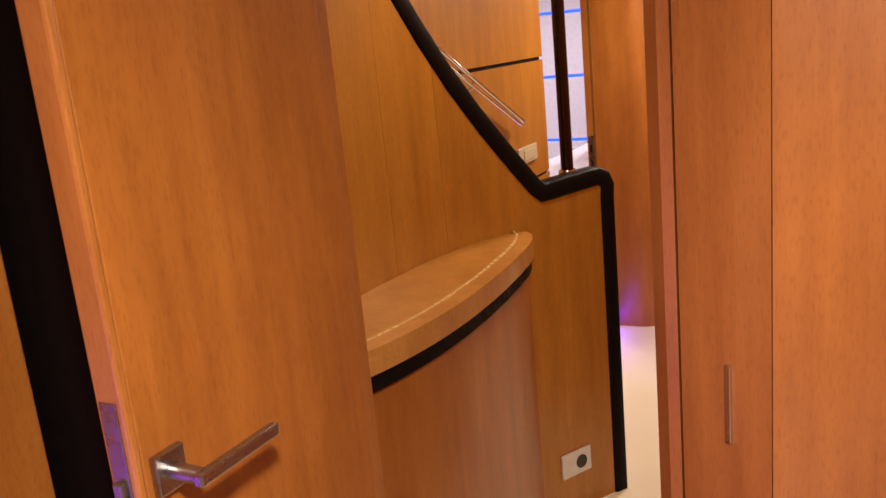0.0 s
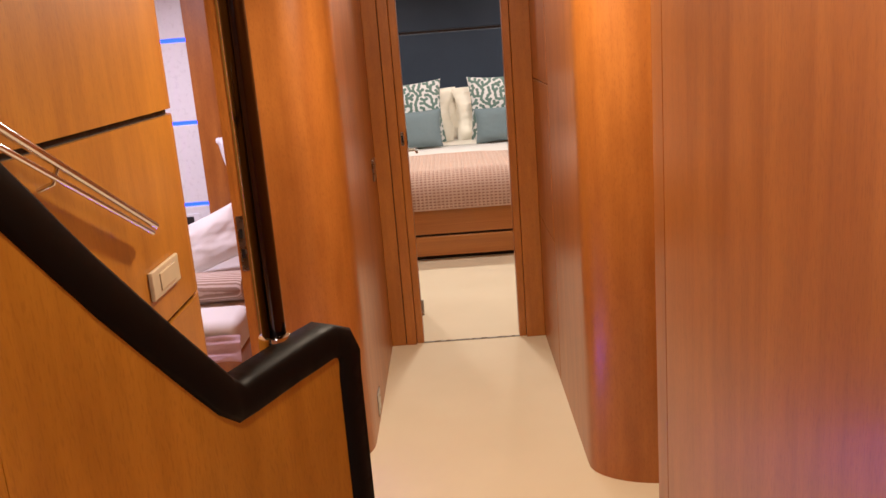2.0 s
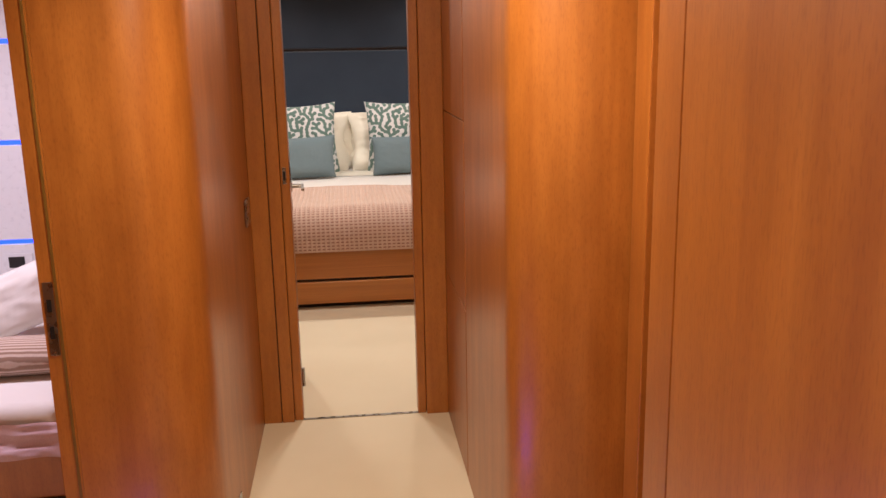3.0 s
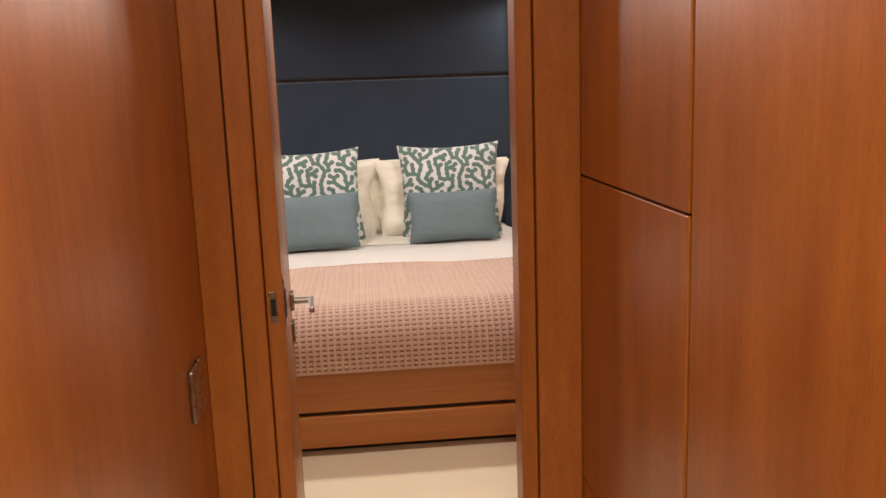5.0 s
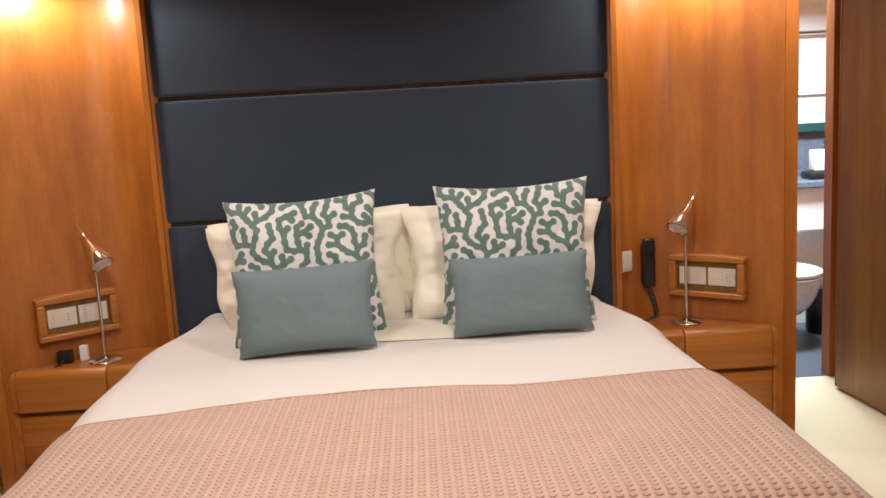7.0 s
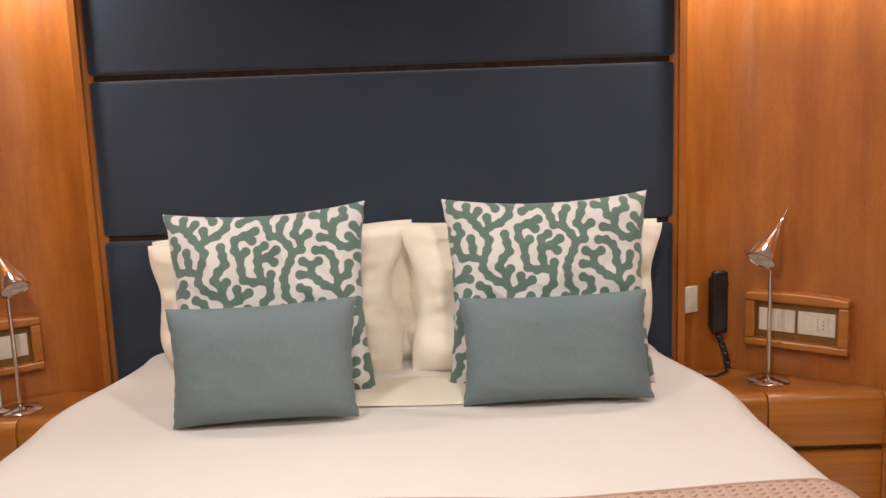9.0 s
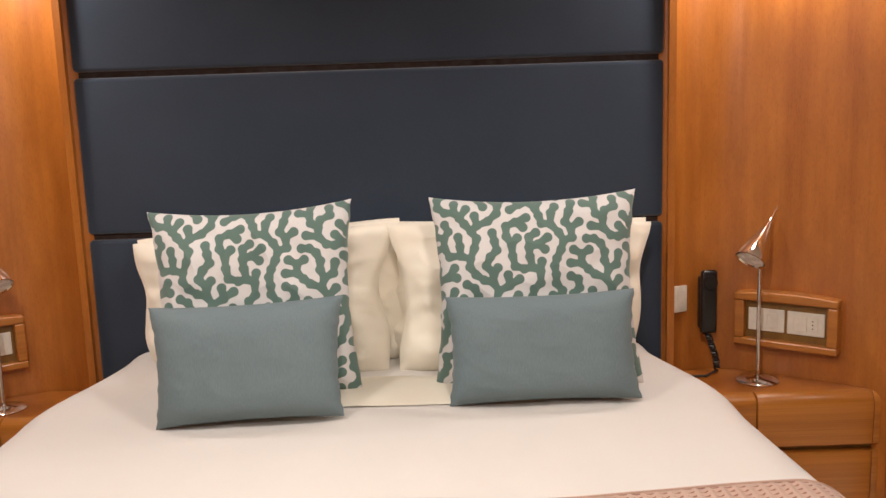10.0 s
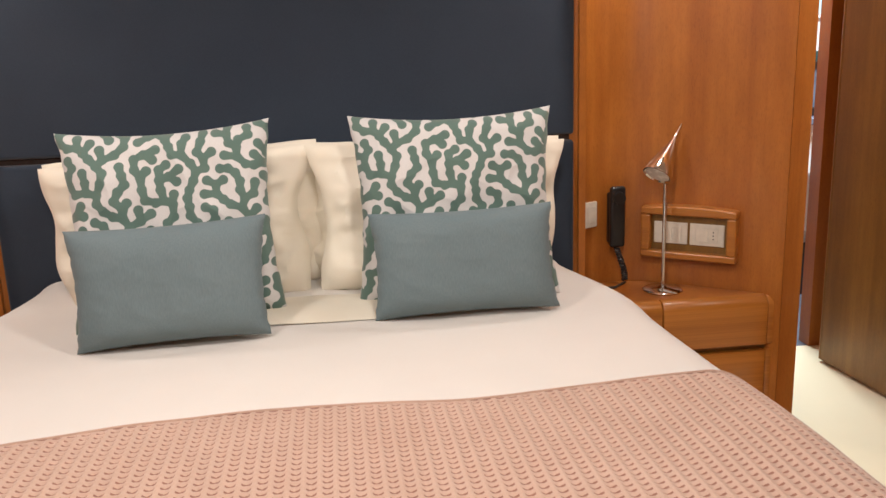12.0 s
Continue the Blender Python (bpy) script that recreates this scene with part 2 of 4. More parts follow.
def part(name, bm, mat, parent=None, label="", smooth=False):
    """Links a bmesh as one mesh; its coordinates are the parent's own."""
    me = bpy.data.meshes.new(name)
    bmesh.ops.recalc_face_normals(bm, faces=bm.faces)
    bm.to_mesh(me)
    bm.free()
    me.materials.append(mat)
    if smooth:
        me.shade_smooth()
        me.set_sharp_from_angle(angle=radians(40))
    ob = new(name, me)
    if parent is not None:
        ob.parent = parent
    if label:
        ob["label"] = label
    return ob


def box(lo, hi, bevel=0.0, bm=None, segments=2):
    bm = bm or bmesh.new()
    made = bmesh.ops.create_cube(bm, size=1.0)["verts"]
    size = [b - a for a, b in zip(lo, hi)]
    mid = [(a + b) / 2 for a, b in zip(lo, hi)]
    bmesh.ops.scale(bm, vec=size, verts=made)
    bmesh.ops.translate(bm, vec=mid, verts=made)
    if bevel:
        edges = list({e for v in made for e in v.link_edges})
        bmesh.ops.bevel(bm, geom=edges, offset=bevel, segments=segments, affect="EDGES", profile=0.5)
    return bm


def prism(outline, z0, z1, bevel=0.0, bm=None):
    """An upright solid over a plan outline."""
    bm = bm or bmesh.new()
    low = [bm.verts.new((x, y, z0)) for x, y in outline]
    high = [bm.verts.new((x, y, z1)) for x, y in outline]
    n = len(outline)
    faces = [bm.faces.new(low[::-1]), bm.faces.new(high)]
    for i in range(n):
        faces.append(bm.faces.new((low[i], low[(i + 1) % n], high[(i + 1) % n], high[i])))
    if bevel:
        edges = [e for e in faces[1].edges]
        bmesh.ops.bevel(bm, geom=edges, offset=bevel, segments=3, affect="EDGES", profile=0.5)
    return bm


def offset_line(pts, d):
    """The plan line moved d to its left."""
    out = []
    for i, p in enumerate(pts):
        a, b = Vector(pts[max(i - 1, 0)]), Vector(pts[min(i + 1, len(pts) - 1)])
        t = (b - a).normalized()
        out.append((p[0] - t.y * d, p[1] + t.x * d))
    return out


def strip(pts, thick, z0, z1, bevel=0.0):
    """A wall of some thickness behind (to the left of) a plan line."""
    return prism(list(pts) + offset_line(pts, thick)[::-1], z0, z1, bevel)


def arc(cx, cy, rx, ry, a0, a1, n=12):
    return [(cx + rx * math.cos(radians(a0 + (a1 - a0) * i / n)), cy + ry * math.sin(radians(a0 + (a1 - a0) * i / n))) for i in range(n + 1)]


def tube(points, radius, bm=None, sides=16, cap=True):
    bm = bm or bmesh.new()
    pts = [Vector(p) for p in points]
    rings = []
    for i, p in enumerate(pts):
        t = (pts[min(i + 1, len(pts) - 1)] - pts[max(i - 1, 0)]).normalized()
        side = t.cross(Vector((0, 0, 1)))
        if side.length < 0.05:
            side = Vector((1, 0, 0))
        side.normalize()
        up = side.cross(t)
        r = radius[i] if isinstance(radius, (list, tuple)) else radius
        rings.append([bm.verts.new(p + r * (math.cos(a) * side + math.sin(a) * up)) for a in (2 * math.pi * k / sides for k in range(sides))])
    for a, b in zip(rings, rings[1:]):
        for k in range(sides):
            bm.faces.new((a[k], a[(k + 1) % sides], b[(k + 1) % sides], b[k]))
    if cap:
        bm.faces.new(rings[0][::-1])
        bm.faces.new(rings[-1])
    return bm


def lathe(profile, centre=(0, 0, 0), sides=32, bm=None):
    """A turned solid from (radius, z) pairs, bottom to top."""
    bm = bm or bmesh.new()
    rings = [[bm.verts.new((centre[0] + max(r, 1e-4) * math.cos(2 * math.pi * k / sides), centre[1] + max(r, 1e-4) * math.sin(2 * math.pi * k / sides), centre[2] + z)) for k in range(sides)] for r, z in profile]
    for a, b in zip(rings, rings[1:]):
        for k in range(sides):
            bm.faces.new((a[k], a[(k + 1) % sides], b[(k + 1) % sides], b[k]))
    bm.faces.new(rings[0][::-1])
    bm.faces.new(rings[-1])
    return bm


def grid_mesh(name, xs, ys, fn, mat, parent=None, label="", thick=0.0):
    """A soft sheet: fn(u, v) gives the place."""
    verts = [fn(u, v) for v in ys for u in xs]
    w = len(xs)
    faces = [(j * w + i, j * w + i + 1, (j + 1) * w + i + 1, (j + 1) * w + i) for j in range(len(ys) - 1) for i in range(w - 1)]
    me = bpy.data.meshes.new(name)
    me.from_pydata(verts, [], faces)
    me.materials.append(mat)
    me.shade_smooth()
    ob = new(name, me)
    if parent is not None:
        ob.parent = parent
    if label:
        ob["label"] = label
    return ob


def structure(name, label=""):
    return thing(name, label, kind="structure")


# ---- floor, ceiling and closing walls ----
CEIL = 2.07
part("floor", box((-3.2, -0.8, -0.1), (3.6, 10.13, 0.0)), CARPET)
tagged(bpy.data.objects["floor"], "cream short-pile carpet running through cabin and passage", kind="structure")
tagged(part("bathroom_floor", box((-3.2, 10.1301, -0.1), (3.6, 12.2, 0.0)), BATH_FLOOR), "dark blue-grey tiled bathroom floor", kind="structure")
tagged(part("ceiling", box((-3.2, -0.8, CEIL), (3.6, 12.2, CEIL + 0.1)), CEILING), "plain cream vinyl ceiling panels", kind="structure")
tagged(part("wall_west", box((-3.3, -0.8, 0), (-3.2, 12.2, CEIL)), PEAR), "plain wood-veneered outer wall", kind="structure")
tagged(part("wall_east", box((3.6, -0.8, 0), (3.7, 12.2, CEIL)), PEAR), "plain wood-veneered outer wall", kind="structure")
tagged(part("wall_south", box((-3.3, -0.9, 0), (3.7, -0.8, CEIL)), PEAR), "plain wood-veneered wall behind the first cabin", kind="structure")
tagged(part("wall_north", box((-3.3, 12.2, 0), (3.7, 12.3, CEIL)), WHITE), "white end wall", kind="structure")


# ---- first cabin: doorway, door leaf ----
south = structure("wall_doorway_1", "cherry-veneered wall with the first doorway")
part("wall_panel", prism([(0.4365, 1.7825), (3.6, 1.7825), (3.6, 1.885), (0.4465, 1.885)], 0, CEIL), PEAR, south)
part("wall_panel", prism([(-3.2, 1.80), (-0.30, 1.80), (-0.30, 1.90), (-3.2, 1.90)], 0, CEIL), PEAR, south)
part("wall_panel", box((-0.30, 1.80, 1.97), (0.44, 1.90, CEIL)), PEAR, south)

frame_1 = structure("door_frame_1", "cherry wood door frame with a dark rubber seal")
part("jamb", prism([(0.306, 1.905), (0.306, 1.867), (0.435, 1.783), (0.445, 1.90)], 0, 1.97), CHERRY, frame_1)
part("stop", prism([(0.262, 1.902), (0.285, 1.872), (0.303, 1.866), (0.303, 1.903)], 0, 1.97, 0.0), CHERRY, frame_1)
part("seal", prism([(0.262, 1.9035), (0.285, 1.9035), (0.290, 1.965), (0.272, 1.965)], 0, 1.97), RUBBER, frame_1, "black rubber seal")
part("jamb", prism([(-0.30, 1.79), (-0.245, 1.79), (-0.245, 1.91), (-0.30, 1.91)], 0, 1.97), CHERRY, frame_1)
part("head", box((-0.245, 1.79, 1.95), (0.29, 1.91, 1.99)), CHERRY, frame_1)
u = Vector((0.13, -0.085, 0)).normalized()
plate = part("strike_plate", box((-0.0045, -0.004, -0.055), (0.0045, 0.004, 0.055), 0.001), CHROME, frame_1, "satin nickel strike plate")
plate.matrix_local = Matrix.Translation((0.378, 1.8185, 0.985)) @ Matrix.Rotation(math.atan2(u.y, u.x), 4, "Z")


def lever(parent, at, turn, sign=1):
    """Rose, neck and a flat square lever; the neck points along +x of its own, the lever along +y times sign."""
    m = Matrix.Translation(at) @ Matrix.Rotation(radians(turn), 4, "Z")
    rose = part("door_handle", box((0, -0.022, -0.024), (0.010, 0.022, 0.024), 0.002), NICKEL, parent, "satin nickel lever handle")
    rose.matrix_local = m
    part("neck", tube([(0.008, 0, 0), (0.056, 0, 0)], 0.010), NICKEL, rose, smooth=True)
    lo, hi = sorted((-0.012 * sign, 0.122 * sign))
    part("lever", box((0.050, lo, -0.008), (0.063, hi, 0.008), 0.003), NICKEL, rose)
    key = part("key_rose", box((0, -0.018, -0.028), (0.008, 0.018, 0.028), 0.003), NICKEL, parent)
    key.matrix_local = m @ Matrix.Translation((0, 0, -0.085))
    return rose


leaf_1 = thing("door_1", "open pear-veneered cabin door with a satin nickel lever", "door", kind="structure")
part("leaf", box((-0.176, 1.312, 0.012), (-0.14, 1.735, 1.955), 0.002), PEAR, leaf_1)
part("edge_lipping", box((-0.178, 1.299, 0.012), (-0.138, 1.3115, 1.955), 0.004), CHERRY, leaf_1, "cherry lipping strip")
part("latch_plate", box((-0.170, 1.2965, 0.93), (-0.146, 1.2988, 1.15), 0.0008), NICKEL, leaf_1)
part("latch_bolt", box((-0.164, 1.288, 1.035), (-0.152, 1.297, 1.06), 0.002), NICKEL, leaf_1)
lever(leaf_1, (-0.14, 1.342, 1.054), 0, 1)

cupboard = thing("wardrobe", "tall pear-veneered wardrobe beside the open door", "wardrobe")
part("body", box((-1.3, 0.4, 0), (-0.455, 1.42, 1.98), 0.003), PEAR, cupboard)
part("plinth", box((-1.29, 0.42, 0.0), (-0.452, 1.415, 0.06)), WENGE, cupboard)
# black panels put in for the shade in the gap behind the leaf
part("gap_shade_panel", box((-0.80, 1.45, 0), (-0.20, 1.475, 1.98), 0.002), WENGE, cupboard, "black panel put in for the dark gap behind the door")
part("gap_shade_filler", box((-0.60, 1.422, 0), (-0.50, 1.449, 1.98)), WENGE, cupboard)

# ---- stair partition with its dark rail ----
PART_LINE = [(-0.204, 3.205), (-0.268, 3.098), (-0.325, 2.992), (-0.374, 2.888), (-0.415, 2.790), (-0.447, 2.690), (-0.468, 2.590), (-0.481, 2.480), (-0.488, 2.370), (-0.490, 2.240), (-0.490, 1.905)]


def cap_height(y):
    """The height of the rail along the partition."""
    if y > 2.985:
        return 1.035 + (y - 2.985) * 0.07
    return 1.035 + (2.985 - y) * 1.25


def partition():
    wall = structure("wall_stair_partition", "curved pear-veneered partition beside the stairs with a dark rail")
    pts = []
    for (x0, y0), (x1, y1) in zip(PART_LINE, PART_LINE[1:]):
        for k in range(4):
            pts.append((x0 + (x1 - x0) * k / 4, y0 + (y1 - y0) * k / 4))
    pts.append(PART_LINE[-1])
    back = offset_line(pts, -0.045)
    # three veneered panels between fine joints
    cuts = [0, 22, 30, len(pts) - 1]
    for a, b in zip(cuts, cuts[1:]):
        bm = bmesh.new()
        cols = []
        for i in range(a, b + 1):
            f, g = Vector((*pts[i], 0)), Vector((*back[i], 0))
            if i == b and b != len(pts) - 1:
                d = (Vector((*pts[i - 1], 0)) - f).normalized() * 0.0015
                f, g = f + d, g + d
            top = min(cap_height(pts[i][1]) - 0.02, CEIL)
            cols.append([bm.verts.new((p.x, p.y, z)) for p, z in ((f, 0), (f, top), (g, top), (g, 0))])
        for c, d in zip(cols, cols[1:]):
            for k in range(4):
                bm.faces.new((c[k], d[k], d[(k + 1) % 4], c[(k + 1) % 4]))
        bm.faces.new(cols[0])
        bm.faces.new(cols[-1][::-1])
        part("panel", bm, STRAW, wall, smooth=True)
    core = [(p[0] * 0.5 + q[0] * 0.5, p[1] * 0.5 + q[1] * 0.5) for p, q in zip(pts, back)]
    # rail: down the end post, level, then up the slope
    path = [(*core[0], z) for z in (0.0, 0.3, 0.6, 0.85, 0.98, 1.01)]
    first = Vector((*core[0], 1.045))
    run = [(core[i][0], core[i][1], cap_height(pts[i][1]) - 0.005) for i in range(len(core)) if cap_height(pts[i][1]) < CEIL + 0.03]
    path = path[:-1] + [tuple(first + Vector((0.002, 0.002, -0.035)))] + [tuple(first + Vector((-0.004, -0.006, -0.012)))] + run[1:]
    bm = bmesh.new()
    prev = None
    P = [Vector(p) for p in path]
    for i, p in enumerate(P):
        t = (P[min(i + 1, len(P) - 1)] - P[max(i - 1, 0)]).normalized()
        j = 0 if i < 7 else min(i - 7 + 1, len(pts) - 2)
        d = Vector((pts[j + 1][0] - pts[j][0], pts[j + 1][1] - pts[j][1], 0)).normalized()
        side = Vector((-d.y, d.x, 0))
        up = t.cross(side).normalized()
        w, h = 0.030, 0.027
        ring = [bm.verts.new(p + side * (w * a) + up * (h * b)) for a, b in ((-1, -0.75), (-0.75, -1), (0.75, -1), (1, -0.75), (1, 0.75), (0.75, 1), (-0.75, 1), (-1, 0.75))]
        if prev:
            for k in range(8):
                bm.faces.new((prev[k], prev[(k + 1) % 8], ring[(k + 1) % 8], ring[k]))
        else:
            bm.faces.new(ring[::-1])
        prev = ring
    bm.faces.new(prev)
    part("rail", bm, WENGE, wall, "dark wenge cap rail", smooth=True).data.set_sharp_from_angle(angle=radians(75))
    outlet = part("socket_plate", box((-0.06, -0.004, -0.04), (0.06, 0.004, 0.04), 0.003), PLATE, wall, "ivory socket plate")
    d = Vector((pts[4][0] - pts[9][0], pts[4][1] - pts[9][1], 0)).normalized()
    spot = Vector((*pts[6], 0.165)) + Vector((d.y, -d.x, 0)) * 0.004
    outlet.matrix_local = Matrix.Translation(spot) @ Matrix.Rotation(math.atan2(d.y, d.x), 4, "Z")
    part("socket_well", lathe([(0.022, -0.001), (0.022, 0.001)]), BLACK, outlet).matrix_local = Matrix.Translation((0.018, -0.0045, 0)) @ Matrix.Rotation(radians(90), 4, "X")


partition()

# the chrome pole on the level part of the rail
pole = thing("grab_pole", "polished dark metal pole rising from the stair rail", "grab pole")
part("tube", tube([(-0.305, 3.150, 1.05), (-0.305, 3.150, CEIL)], 0.0185, sides=24), DARK_METAL, pole, smooth=True)
part("collar", lathe([(0.026, 0), (0.026, 0.03), (0.024, 0.036), (0.019, 0.038)], (-0.305, 3.150, 1.035)), CHROME, pole, smooth=True)

# ---- shelf counter on the partition ----
def counter():
    t = thing("shelf_counter", "honey-coloured half-round wooden counter with a dark edge line", "counter")

    def front(k, inset=0.0):
        # from the tip along the bow to the wall end
        y = 2.8945 - 0.9795 * k ** 1.6
        base = np.interp(y, [p[1] for p in PART_LINE[::-1]], [p[0] for p in PART_LINE[::-1]])
        reach = 0.252 * max(0.0, 1 - ((y - 2.28) / 0.615) ** 2) ** 0.58 if abs(y - 2.28) < 0.615 else 0
        return (base + max(reach - inset, 0.0005), y)

    def outline(inset):
        fr = [front(k / 40, inset) for k in range(41)]
        bk = [(np.interp(y, [p[1] for p in PART_LINE[::-1]], [p[0] for p in PART_LINE[::-1]]) + 0.0015 - 0.0012, y) for y in (1.92, 2.05, 2.2, 2.35, 2.5, 2.6, 2.7, 2.8, 2.86)]
        return fr + bk

    slab = prism(outline(0.0), 0.894, 0.944)
    top_edges = [e for e in slab.edges if all(v.co.z > 0.94 for v in e.verts)]
    bmesh.ops.bevel(slab, geom=top_edges, offset=0.040, segments=8, affect="EDGES", profile=0.5)
    part("top", slab, HONEY, t, smooth=True)
    lip_o, lip_i = [front(k / 40, 0.042) for k in range(2, 39)], [front(k / 40, 0.050) for k in range(2, 39)]
    # a pale strip painted in for the highlight along the rounded rim
    part("highlight_line", prism(lip_o + lip_i[::-1], 0.9435, 0.9455), smooth_mat("rim_highlight", (0.66, 0.40, 0.15), 0.25), t, "pale strip painted as the rim's highlight")
    part("trim", prism(outline(0.008), 0.858, 0.8935), WENGE, t, "dark wenge edge trim")
    part("apron", prism(outline(0.020), 0.12, 0.8575), PEAR, t, smooth=True)
    part("plinth", prism(outline(0.045), 0.0, 0.1195), WENGE, t)


counter()

# ---- stair side wall with grab rail and switch ----
S_LINE = [(-0.66, 1.905), (-0.66, 3.90)] + arc(-0.82, 3.90, 0.16, 0.16, 8, 85, 10)
side = structure("wall_stair_side", "curved pear-veneered stair wall with dark joint lines")
for z0, z1 in ((0, 0.926), (0.938, 1.366), (1.380, CEIL)):
    part("panel", strip(S_LINE, 0.04, z0, z1), STRAW, side, smooth=True)
part("backing", strip(offset_line(S_LINE, 0.012), 0.02, 0.0, CEIL - 0.002), GAP, side)
part("inner_wall", strip(offset_line(S_LINE, 0.05), 0.05, 0.0, CEIL), PEAR, side)

grab = thing("grab_rail", "slanted polished chrome twin grab rail on the stair wall", "grab rail")
a, b = Vector((-0.622, 2.97, 1.47)), Vector((-0.622, 3.60, 1.168))
part("rail", tube([a, b], 0.0075), CHROME, grab, smooth=True)
part("rail", tube([a + Vector((0, -0.02, -0.022)), b + Vector((0, -0.02, -0.010))], 0.005), CHROME, grab, smooth=True)
for k in (0.03, 0.4):
    p = a.lerp(b, k)
    part("bracket", tube([p + Vector((0, 0, -0.004)), p + Vector((-0.012, 0, -0.03)), p + Vector((-0.038, 0, -0.04))], 0.004), CHROME, grab, smooth=True)

switch = thing("light_switch", "ivory rectangular light switch plate on the wood wall", "light switch")
part("plate", box((-0.6595, 3.612, 1.004), (-0.650, 3.79, 1.066), 0.003), SWITCH_BEIGE, switch)
part("rocker", box((-0.651, 3.655, 1.016), (-0.647, 3.757, 1.054), 0.002), SWITCH_BEIGE, switch)

stairs = structure("stairs", "carpeted steps climbing beside the partition")
for k in range(5):
    part("step", box((-0.655, 2.72 - 0.19 * k, 0.0), (-0.47 if k < 1 else -0.54, 2.91 - 0.19 * k, 0.18 * (k + 1)), 0.006), CARPET, stairs)

# ---- passage, port column and guest cabin opening ----
west = structure("wall_passage_west", "bowed pear-veneered passage wall with a rounded corner")
W_LINE = [(-0.385, 6.0), (-0.385, 4.93)] + [(-0.385 - 0.17 * (1 - math.cos(radians(a))), 4.93 - 0.19 * math.sin(radians(a))) for a in range(8, 91, 8)] + [(-0.716, 4.736)]
part("panel", strip([(p[0], p[1]) for p in W_LINE], -0.05, 0, CEIL), CHERRY, west, smooth=True)
part("door_jamb", prism([(-0.7165, 4.735), (-0.764, 4.735), (-0.764, 4.80), (-0.7165, 4.80)], 0, 2.0), CHERRY, west)
part("bead", prism([(-0.7215, 4.7315), (-0.728, 4.7315), (-0.728, 4.7345), (-0.7215, 4.7345)], 0, 2.0), BROWN, west)
part("strike_plate", box((-0.756, 4.7315, 0.77), (-0.732, 4.7345, 0.96), 0.001), NICKEL, west, "satin nickel strike plate")
for z in (0.83, 0.90):
    part("bolt_hole", box((-0.750, 4.7300, z - 0.016), (-0.739, 4.7312, z + 0.016)), BLACK, west)
part("vent_grille", box((-0.3855, 5.09, 0.03), (-0.381, 5.19, 0.125), 0.003), NICKEL, west, "small low grille")
part("flush_pull", box((-0.3852, 5.80, 0.87), (-0.375, 5.90, 0.97), 0.004), NICKEL, west, "satin nickel flush pull")

east = structure("wall_passage_east", "bowed pear-veneered passage wall with fine joints")
E_LINE = [(0.70, 4.485), (0.65, 4.487)] + [(0.385 + 0.262 * (1 - math.cos(radians(a))), 4.65 - 0.163 * math.sin(radians(a))) for a in range(86, 3, -8)] + [(0.385, 4.68), (0.385, 5.395)]
part("panel", strip(E_LINE, -0.05, 0, CEIL), CHERRY, east, smooth=True)
for z0, z1 in ((0, 0.62), (0.624, 1.271), (1.275, CEIL)):
    part("panel", box((0.385, 5.410, z0), (0.42, 6.0, z1), 0.0015), PEAR, east)
part("backing", box((0.392, 5.36, 0), (0.44, 6.0, CEIL - 0.002)), GAP, east)

# recessed starboard door with frame
rdoor = structure("door_frame_2", "cherry door frame with a strike plate in the passage recess")
part("jamb", box((0.648, 4.385, 0), (0.70, 4.484, 2.0), 0.003), CHERRY, rdoor)
part("stop", box((0.668, 4.27, 0), (0.70, 4.3765, 2.0), 0.003), CHERRY, rdoor)
part("seal", box((0.664, 4.377, 0), (0.70, 4.3845, 2.0)), BROWN, rdoor)
part("strike_plate", box((0.6655, 4.298, 0.99), (0.6678, 4.330, 1.07), 0.0008), NICKEL, rdoor)
part("bolt_hole", box((0.6590, 4.306, 1.015), (0.6653, 4.322, 1.045), 0.001), BLACK, rdoor)
rleaf = thing("door_2", "closed pear-veneered door in the recess", "door", kind="structure")
part("leaf", box((0.7005, 3.666, 0.01), (0.74, 4.45, 2.0), 0.001), PEAR, rleaf)
panel_r = structure("wall_lobby_east", "flat pear-veneered lobby wall with upright joints")
for y0, y1 in ((1.93, 2.683), (2.686, 3.585), (3.588, 3.673)):
    part("panel", box((0.40, y0, 0), (0.44, y1, CEIL), 0.0015), PEAR, panel_r)
part("backing", box((0.408, 1.93, 0), (0.45, 3.67, CEIL - 0.002)), GAP, panel_r)
part("return_panel", box((0.4405, 3.61, 0), (0.80, 3.665, CEIL)), PEAR, panel_r)
part("link_panel", box((0.75, 3.666, 0), (0.80, 4.5295, CEIL)), PEAR, panel_r)
part("link_panel", box((0.66, 4.53, 0), (0.80, 4.60, CEIL)), PEAR, panel_r)
part("link_panel", box((0.30, 1.905, 0), (0.46, 1.929, CEIL)), PEAR, panel_r)

# ---- master cabin door frame ----
frame_3 = structure("door_frame_3", "stepped cherry door frame of the bed cabin")
